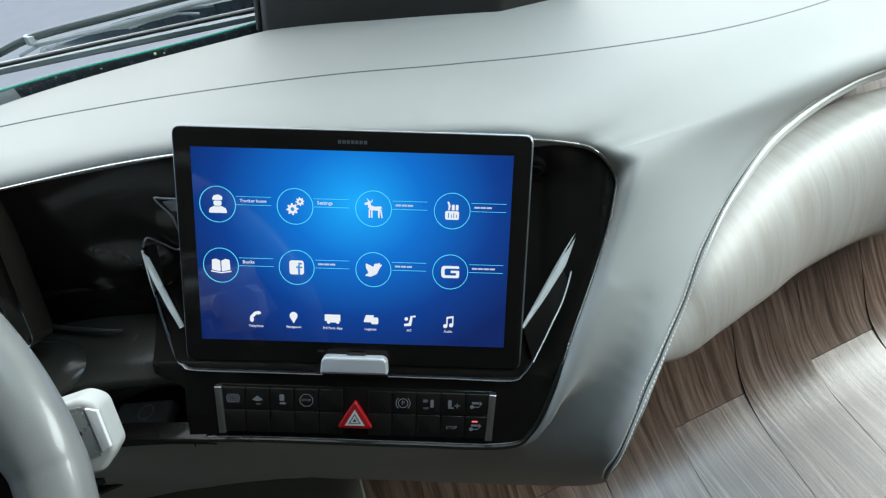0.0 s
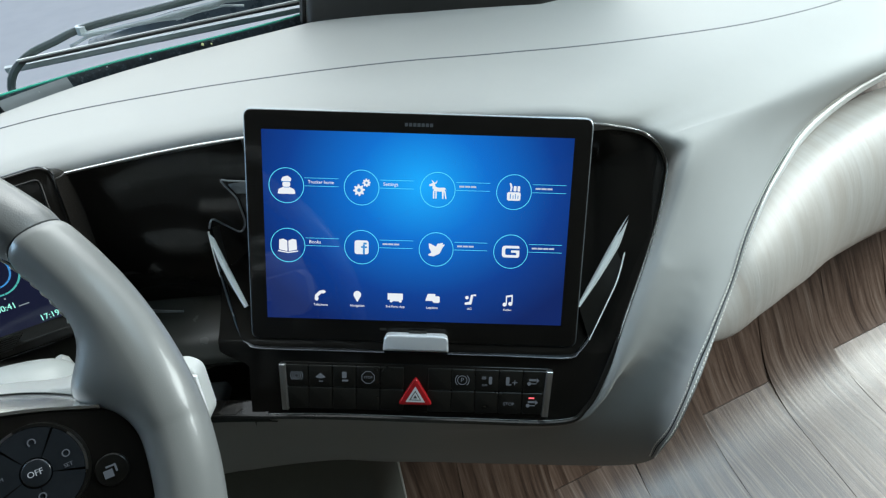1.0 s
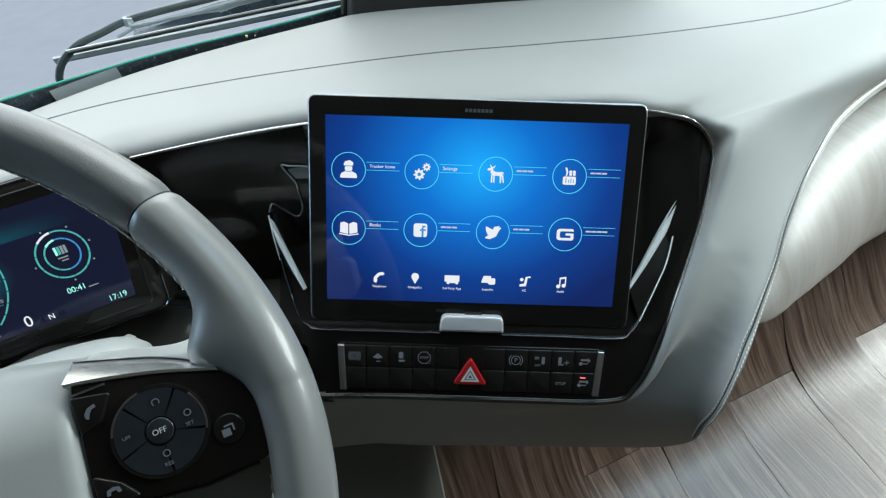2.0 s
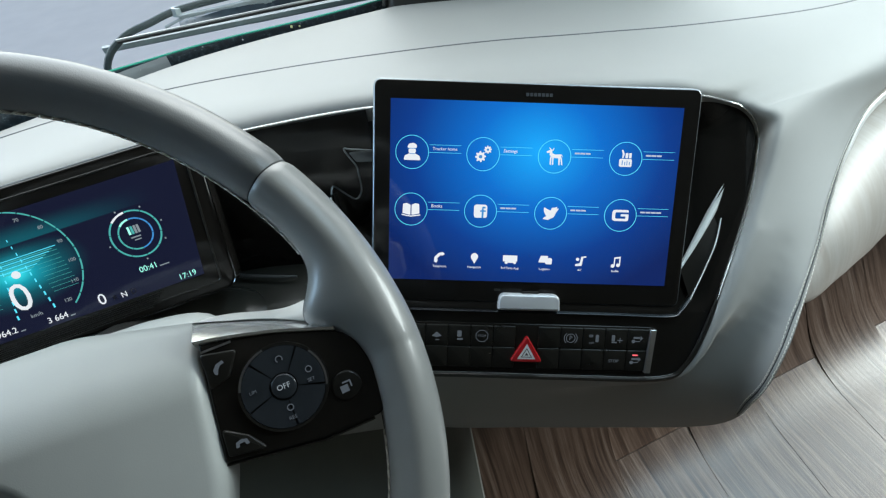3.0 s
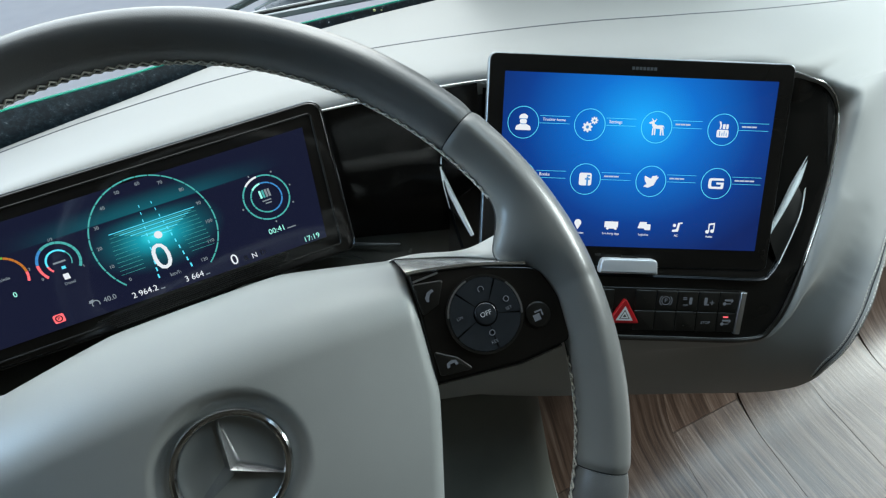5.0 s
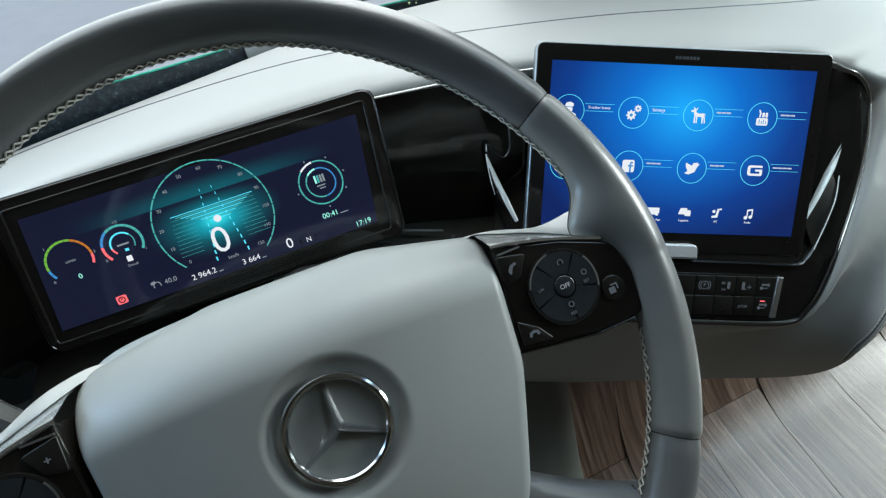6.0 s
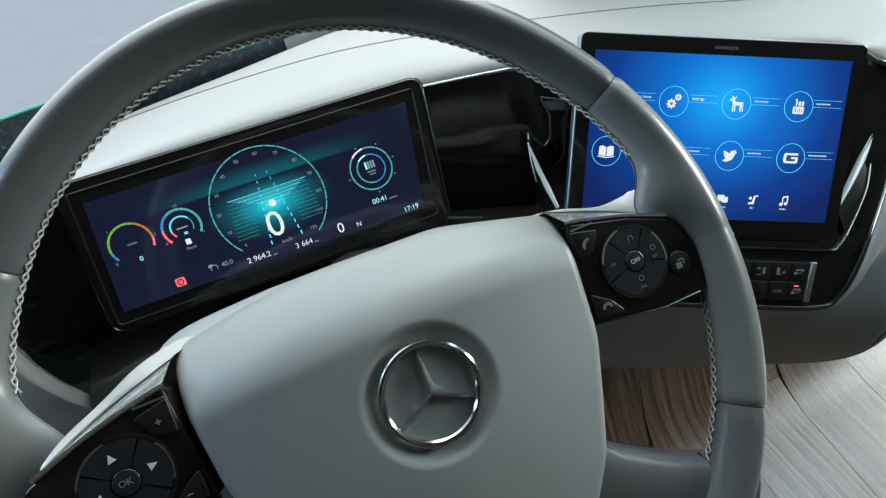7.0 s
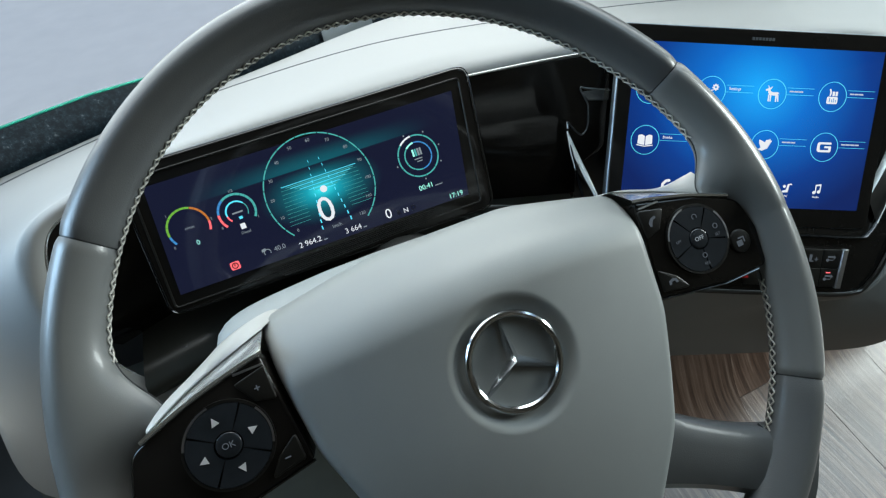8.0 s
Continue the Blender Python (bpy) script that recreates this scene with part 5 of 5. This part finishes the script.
    for k in range(5 if sg > 0 else 4):
        n = 5 if sg > 0 else 4
        lo_, hi_ = 360 / n * k + (54 if sg > 0 else 45 + twist), 360 / n * (k + 1) + (54 if sg > 0 else 45 + twist)
        bm = bmesh.new()
        ring(bm, cx, cy, 0.0072, 0.0210, 0.007, 0.0107, lo_ + 1.5, hi_ - 1.5, 14)
        part("rocker_key", bm, ROCKER, pad)
    bm = bmesh.new()
    slab(bm, disc_outline(cx, cy, 0.0066, 28), 0.007, 0.0112, 0.001)
    part("centre_key", bm, ROCKER, pad)
    K0, K1 = 0.0106, 0.0110
    if sg > 0:
        # OFF is given a stronger glow than the marks round it
        text_mesh("word", "OFF", 0.0040, cx, cy, 0.0113, DIM_LIT, pad)
        text_mesh("word", "SET", 0.0026, cx + 0.0140, cy - 0.002, K1, MARK, pad)
        text_mesh("word", "RES", 0.0027, cx - 0.001, cy - 0.0165, K1, MARK, pad)
        text_mesh("word", "LIM", 0.0025, cx - 0.0150, cy + 0.003, K1, MARK, pad)
        bm = bmesh.new()
        ring(bm, cx + 0.0145, cy + 0.0035, 0.0013, 0.0018, K0, K1, 0, 360, 20)
        ring(bm, cx - 0.0005, cy - 0.0112, 0.0013, 0.0018, K0, K1, 0, 360, 20)
        ring(bm, cx + 0.0025, cy + 0.0140, 0.0014, 0.0019, K0, K1, -40, 230, 20)
        part("symbol", bm, MARK, pad, smooth=False)
        bm = bmesh.new()
        slab(bm, disc_outline(0.1815, -0.0105, 0.0078, 28), 0.007, 0.0098, 0.001)
        sq = part("page_key", bm, KEYCAP, pad, "round key with a page symbol")
        shape("symbol", [box_outline(0.1800, -0.0117, 0.0042, 0.0038), box_outline(0.1818, -0.0084, 0.0044, 0.0009), box_outline(0.1838, -0.0100, 0.0008, 0.0036)], MARK, sq, 0.0096, 0.0101)
    else:
        text_mesh("word", "OK", 0.0046, cx, cy, 0.0113, MARK, pad)
        for turn in range(4):
            ca = radians(90 * turn + twist)
            ax, ay = cx + 0.0135 * math.cos(ca), cy + 0.0135 * math.sin(ca)
            shape("arrow", [[(ax + 0.0026 * math.cos(ca + q), ay + 0.0026 * math.sin(ca + q)) for q in (0, 2.2, -2.2)]], WHITE_PRINT, pad, K0, K1)
    for pts, kind in (([(0.1190, 0.0330), (0.1365, 0.0290), (0.1290, 0.0170), (0.1185, 0.0140)], "call_key"), ([(0.1165, -0.0060), (0.1280, -0.0140), (0.1350, -0.0240), (0.1155, -0.0205)], "hang_up_key")):
        bm = bmesh.new()
        slab(bm, rounded(out(pts), 0.0016), 0.006, 0.0100, 0.0008)
        key = part(kind if sg > 0 else ("plus_key" if kind == "call_key" else "minus_key"), bm, KEYCAP, pad)
        mx, my = sum(p[0] for p in pts) / 4 * sg, sum(p[1] for p in pts) / 4
        if sg > 0:
            if kind == "call_key":
                o = [rounded([(mx - 0.0034, my - 0.0030), (mx - 0.0018, my - 0.0040), (mx - 0.0006, my - 0.0010), (mx + 0.0012, my + 0.0014), (mx + 0.0042, my + 0.0022), (mx + 0.0034, my + 0.0042), (mx - 0.001, my + 0.003), (mx - 0.0036, my - 0.0004)], 0.0005)]
            else:
                o = [rounded([(mx - 0.0044, my - 0.002), (mx - 0.0022, my - 0.002), (mx - 0.0016, my), (mx + 0.0016, my), (mx + 0.0022, my - 0.002), (mx + 0.0044, my - 0.002), (mx + 0.0036, my + 0.0014), (mx, my + 0.0024), (mx - 0.0036, my + 0.0014)], 0.0004)]
        else:
            o = [box_outline(mx, my, 0.0038, 0.0008)] + ([box_outline(mx, my, 0.0008, 0.0038)] if kind == "call_key" else [])
        o = [[(mx + 0.78 * (x - mx), my + 0.78 * (y - my)) for x, y in line] for line in o]
        shape("symbol", o, MARK, key, 0.0099, 0.0103)
    bar("key_glint", 0.1275 * sg, 0.0338, 0.0150, 0.0011, SATIN, pad, 0.007, 0.0097)


for sg in (1, -1):
    control_pad(sg)
    bm = bmesh.new()
    rows = []
    for k in range(17):
        f = k / 16
        c = Vector((0.060, -0.100)).lerp(Vector((0.168, -0.163)), f)
        side = Vector((0.504, 0.864))
        wide = 0.0205 + 0.007 * (2 * f - 1) ** 2
        rows.append([Vector(((c.x + side.x * wide * a) * sg, c.y + side.y * wide * a, z - 0.004 * (1 - f) * (1 - f))) for a, z in ((0.90, -0.022), (1.0, -0.012), (0.97, -0.004), (0.88, 0.0020), (0.70, 0.0050), (0.35, 0.0062), (-0.35, 0.0062), (-0.75, 0.0045), (-1.0, -0.004), (-0.9, -0.022))])
    sheet(bm, rows, True)
    part("lower_spoke", bm, RIM, wheel, "leather-wrapped lower spoke")
    bm = bmesh.new()
    tube(bm, [Vector((x * sg, y, z)) for x, y, z in ((0.1490, -0.1260, -0.006), (0.1478, -0.1330, 0.0035), (0.1440, -0.1450, 0.0064), (0.1330, -0.1620, 0.0060))], 0.0007, 5)
    part("spoke_seam", bm, GROOVE, wheel)

# ---- stalk, key and other loose things ----
stalk = holder("column_stalk", frame_of((0.2000, 0.0716, 0.5555), (0.985, -0.10, -0.08), (0.0, 0.53, 0.85)), "pale grey column stalk with a polished silver head", "lever")
bm = bmesh.new()
slab(bm, rounded([(-0.060, -0.033), (-0.006, -0.034), (0.0045, -0.022), (0.0045, 0.010), (-0.004, 0.0165), (-0.060, 0.012)], [0.006, 0.009, 0.010, 0.010, 0.010, 0.006]), -0.017, -0.001, 0.0034, 4)
part("head", bm, STALK, stalk, "pale grey lever head")
bm = bmesh.new()
tube(bm, [Vector(p) for p in ((-0.045, -0.001, -0.016), (-0.09, 0.000, -0.017), (-0.15, 0.0, -0.018))], 0.013, 16)
part("shaft", bm, STALK, stalk, "pale grey lever shaft")
bm = bmesh.new()
sheet(bm, [[Vector((x, y, z + 0.0016 * ((x + 0.022) / 0.020) ** 2)) for x in (-0.046, -0.040, -0.034, -0.028, -0.022, -0.016, -0.010, -0.0028)] for y, z in ((-0.0225, -0.006), (-0.0215, -0.0006), (0.0120, -0.0006), (0.0130, -0.006))])
part("face_plate", bm, STALK_FACE, stalk, "brushed silver face plate")
# plain white material carries the bar's bright reflection as colour
bm = bmesh.new()
slab(bm, rounded([(-0.0022, -0.0200), (0.0034, -0.0180), (0.0036, 0.0070), (-0.0026, 0.0108)], 0.0010), -0.006, 0.0004, 0.0006)
part("end_bar", bm, WHITE_PRINT, stalk, "polished end bar, its bright reflection put into a white colour")
text_mesh("letter", "A", 0.0050, -0.0170, -0.006, 0.0003, DARK, stalk)
bm = bmesh.new()
ring(bm, -0.0105, -0.0045, 0.0010, 0.0022, -0.001, 0.0010)
part("symbol", bm, DARK, stalk, smooth=False)

fob = holder("key_fob", frame_of((0.115, 0.2150, 0.3505), (0.93, -0.36, 0), (0.36, 0.93, 0)), "dark grey key fob lying in the tray", "key")
bm = bmesh.new()
slab(bm, rounded(box_outline(0, 0, 0.062, 0.036), 0.006), 0.0, 0.013, 0.004, 4)
part("shell", bm, surface("fob_plastic", (0.42, 0.48, 0.53), 0.25, spread=0.08, scale=80), fob)
bm = bmesh.new()
ring(bm, 0.004, 0.004, 0.0072, 0.0084, 0.0125, 0.0134)
part("emblem_ring", bm, WHITE_PRINT, fob)
bm = bmesh.new()
slab(bm, box_outline(0.026, -0.012, 0.006, 0.006), 0.006, 0.0136)
part("loop_eye", bm, MATT, fob, smooth=False)

# black padded post on the dash by the windscreen
post = holder("padded_post", Matrix.Identity(4), "black leather padded post standing on the dashboard", "post")
bm = bmesh.new()
foot = [Vector(p) for p in ((0.372, 0.532), (0.50, 0.480), (0.655, 0.428), (0.78, 0.44), (0.80, 0.60), (0.40, 0.62))]
ro = rounded(foot, [0.012, 0.05, 0.03, 0.02, 0.02, 0.012], 5)
slab(bm, [Vector((p.x, p.y)) for p in ro], 0.560, 0.90, 0.01)
for v in bm.verts:
    v.co.x += 0.3 * (v.co.z - 0.58)
part("padding", bm, MATT, post, "black stitched padding")
bm = bmesh.new()
tube(bm, [Vector((0.3715 + 0.3 * (z - 0.58), 0.545, z)) for z in (0.585, 0.65, 0.75, 0.88)], 0.004, 8)
part("edge_trim", bm, DARK, post, "charcoal edge trim")

# ---- windscreen, its dark border, and the wiper outside ----
screen = holder("window_1", Matrix.Identity(4), "large clear windscreen with a black printed border", "window", kind="structure")
edge_line = along([(-0.95, 0.22, 0.590), (-0.62, 0.33, 0.590), (-0.43, 0.375, 0.590), (-0.26, 0.434, 0.590), (-0.06, 0.494, 0.590), (0.12, 0.540, 0.590), (0.33, 0.542, 0.590), (0.60, 0.56, 0.590), (1.10, 0.53, 0.590), (1.53, 0.44, 0.590)], 90)


def frit_top(x):
    return float(np.interp(x, (-0.33, -0.23, -0.07, 0.08, 0.22, 0.36), (0.6245, 0.6225, 0.607, 0.5975, 0.593, 0.590)))


def frit_material():
    m, n, l, b = material("black_print_with_dust")
    v = noise_tex(n, l, 170, 6, 0.75)
    r = ramp(n, l, v.outputs[0], [(0.46, (0.010, 0.020, 0.030)), (0.60, (0.035, 0.060, 0.078)), (0.70, (0.26, 0.30, 0.32))])
    l.new(r.outputs[0], b.inputs["Base Color"])
    b.inputs["Roughness"].default_value = 0.35
    return m


FRIT = frit_material()
bm = bmesh.new()
sheet(bm, [[Vector((p.x, p.y + 0.004, 0.52)) for p in edge_line], [Vector((p.x, p.y + 0.006, frit_top(p.x))) for p in edge_line], [Vector((p.x, p.y + 0.012, frit_top(p.x))) for p in edge_line], [Vector((p.x, p.y + 0.012, 0.52)) for p in edge_line]])
part("printed_border", bm, FRIT, screen, "dusty black border", sharp=30)
bm = bmesh.new()
tube(bm, [Vector((p.x, p.y + 0.009, frit_top(p.x) + 0.0010)) for p in edge_line], 0.0014, 6)
part("glass_edge", bm, GLASS_EDGE, screen, "green edge of the glass")
bm = bmesh.new()
sheet(bm, [[Vector((p.x, p.y + 0.010 - 0.16 * (z - 0.6), z)) for p in edge_line] for z in (0.604, 0.9, 1.3, 1.66)])
pane = part("pane", bm, GLASS, screen)
pane.visible_shadow = False
# pale label on the border
bm = bmesh.new()
lab = [p for p in edge_line if 0.012 < p.x < 0.098]
sheet(bm, [[Vector((p.x, p.y + 0.0028, z)) for p in lab] for z in (0.560, 0.588, frit_top(0.05) - 0.0005)])
label_ob = part("pale_label", bm, surface("grey_label", (0.34, 0.39, 0.42), 0.4, spread=0.1, scale=60), screen, "pale grey label on the border")
for x, z, r, mat in ((0.183, 0.5905, 0.0010, WHITE_PRINT), (0.135, 0.5955, 0.0007, WHITE_PRINT), (0.060, 0.5935, 0.0006, WHITE_PRINT), (0.246, 0.5905, 0.0020, SPECK), (0.256, 0.5885, 0.0013, SPECK)):
    p = min(edge_line, key=lambda q: abs(q.x - x))
    bm = bmesh.new()
    bmesh.ops.create_icosphere(bm, subdivisions=1, radius=r)
    speck = part("dirt_speck", bm, mat, screen)
    speck.location = (x, p.y + 0.004, z)

wiper = holder("windscreen_wiper", Matrix.Identity(4), "black windscreen wiper parked outside the glass", "wiper")
Y = 0.585
bm = bmesh.new()
tube(bm, [Vector((x, Y, z)) for x, z in ((0.042, 0.6125), (0.084, 0.6105), (0.20, 0.605), (0.37, 0.596), (0.60, 0.583))], 0.0030, 6, flat=0.6)
part("blade_rubber", bm, RUBBER, wiper, "black rubber blade")
bm = bmesh.new()
tube(bm, [Vector((x, Y - 0.003, z + 0.0034)) for x, z in ((0.042, 0.6125), (0.084, 0.6105), (0.20, 0.605), (0.37, 0.596), (0.60, 0.583))], 0.0012, 6)
part("blade_spine", bm, SATIN, wiper, "pale metal spine")
ARM = surface("arm_paint", (0.075, 0.095, 0.10), 0.35, spread=0.15, scale=80)
GREYARM = surface("grey_arm", (0.50, 0.55, 0.59), 0.35, metal=0.3, spread=0.1, scale=90)
for pts, r in (([(0.100, 0.614), (0.125, 0.6195), (0.160, 0.6195), (0.207, 0.6165), (0.235, 0.6125)], 0.0022), ([(0.120, 0.6225), (0.150, 0.6205), (0.20, 0.619), (0.250, 0.6195), (0.30, 0.6195), (0.371, 0.616), (0.52, 0.606)], 0.0030), ([(0.225, 0.6125), (0.25, 0.6145), (0.285, 0.6140), (0.31, 0.6075)], 0.0020), ([(0.207, 0.6160), (0.245, 0.6165), (0.29, 0.6175), (0.33, 0.6120)], 0.0018)):
    bm = bmesh.new()
    tube(bm, [Vector((x, Y + 0.004, z)) for x, z in pts], r, 6, flat=0.7)
    part("linkage", bm, GREYARM, wiper, "grey wiper linkage")
bm = bmesh.new()
tube(bm, spline([(0.010, Y, 0.572), (0.016, Y, 0.588), (0.030, Y + 0.002, 0.604), (0.055, Y + 0.006, 0.6165), (0.085, Y + 0.008, 0.622), (0.126, Y + 0.010, 0.628), (0.22, Y + 0.01, 0.628), (0.333, Y + 0.010, 0.627), (0.52, Y + 0.01, 0.622)], 60), 0.0042, 8)
part("arm", bm, ARM, wiper, "dark grey bent wiper arm")
bm = bmesh.new()
tube(bm, [Vector((0.119, Y + 0.009, 0.6215)), Vector((0.121, Y + 0.009, 0.631))], 0.0062, 8)
part("clip", bm, GREYARM, wiper)

scuttle = holder("window_scuttle", Matrix.Identity(4), "dark blue-grey scuttle panel under the wiper outside", "panel", kind="structure")
bm = bmesh.new()
xs = [0.115 + 0.012 * k for k in range(48)]
sheet(bm, [[Vector((x, 0.603 + dy, 0.6095 - 0.058 * (x - 0.072) + dz * min(1.0, (x - 0.105) / 0.12))) for x in xs] for dy, dz in ((-0.002, -0.004), (0.0, 0.0), (0.004, 0.007), (0.006, 0.0135), (0.014, 0.015))])
part("trough", bm, SCUTTLE, scuttle, "dark blue-grey trough")
# grey strip under the wiper, the blade's soft reflection built as a part
bm = bmesh.new()
sheet(bm, [[Vector((x, 0.594 + dy, 0.6085 - 0.058 * (x - 0.072) + dz)) for x in [0.02 + 0.015 * k for k in range(42)]] for dy, dz in ((0.0, -0.0105), (-0.001, -0.0085), (0.0, -0.004), (0.003, -0.0025))])
part("blade_reflection", bm, GREYARM, scuttle, "pale grey strip standing in for the wiper blade's reflection")

# ---- floor: boards that bend up into the slope under the dashboard ----
BEND_Y, BEND_R, BEND_MAX = -0.010, 0.14, radians(52)
JOINT = 0.078


def board_profile(run):
    """Place and slope of a board's top at a length along it from the start of the bend."""
    if run <= 0:
        return BEND_Y + run, 0.0, 0.0
    a = min(run / BEND_R, BEND_MAX)
    over = max(0.0, run - BEND_R * BEND_MAX)
    return BEND_Y + BEND_R * math.sin(a) + over * math.cos(a), BEND_R * (1 - math.cos(a)) + over * math.sin(a), a


floor = flat_box("floor", (-1.0, -1.66, -0.06), (2.45, 0.66, -0.020), DARK)
structure(floor, "grey-brown wooden plank floor bending up under the dashboard", "floor")
for i in range(-5, 7):
    x0 = 0.4745 + 0.1345 * i
    jointed = i % 2 == 0
    for r0, r1 in (((-0.42, 0.078), (0.079, 0.62)) if jointed else ((-0.42, 0.62),)):
        stops = [r0] + [r for r in [-0.6, -0.3] + [-0.10 + 0.0125 * k for k in range(26)] + [0.30, 0.45] if r0 + 0.006 < r < r1 - 0.006] + [r1]
        rows = []
        for r in stops:
            y, z, a = board_profile(r)
            if jointed and r > 0:
                dip = (r / JOINT) ** 2 if r <= JOINT else max(0.0, 1 - (r - JOINT) / 0.12)
                z -= 0.0035 * dip
                a += (-0.0070 * r / JOINT ** 2 if r1 < 0.1 else (0.03 if r < JOINT + 0.12 else 0.0))
            up = Vector((0, -math.sin(a), math.cos(a)))
            c = Vector((x0 + 0.13 * (r - 0.077), y, z + 0.004))
            e = 0.0004
            rows.append([c - up * 0.012 + Vector((e, 0, 0)), c - up * e + Vector((0.0001, 0, 0)), c + Vector((0.0001 + e, 0, 0)), c + Vector((0.1344 - e, 0, 0)), c - up * e + Vector((0.1344, 0, 0)), c - up * 0.012 + Vector((0.1344 - e, 0, 0))])
        bm = bmesh.new()
        vs = sheet(bm, rows, True)
        bm.faces.new(vs[0])
        bm.faces.new(vs[-1])
        part("plank", bm, WOOD, floor, smooth=True, sharp=30)

# the driver's footwell: a padded dark leather lining that rolls down to the boards
footwell = holder("footwell_lining", Matrix.Identity(4), "dark grey leather footwell lining with a rolled edge on the boards", "floor lining")
bm = bmesh.new()
rows = []
for k in range(41):
    r = -0.45 + 0.024 * k
    y, z, a = board_profile(r)
    up = Vector((0, -math.sin(a), math.cos(a)))
    c = Vector((0.2563 + 0.15 * (r - 0.0734), y, z + 0.003))
    roll = [c + Vector((0.045 * (math.cos(radians(q)) - 1), 0, 0)) + up * 0.045 * math.sin(radians(q)) for q in (0, 15, 30, 45, 60, 75, 90)]
    rows.append(roll + [Vector((x, roll[-1].y, roll[-1].z)) for x in (0.10, -0.15, -0.45)])
sheet(bm, rows)
part("pad", bm, CONSOLE, footwell, sharp=80)
bm = bmesh.new()
tube(bm, [row[0] + Vector((0.001, 0, 0.001)) for row in rows], 0.0018, 6)
part("edge_piping", bm, PALE, footwell, "thin pale piping along the edge")
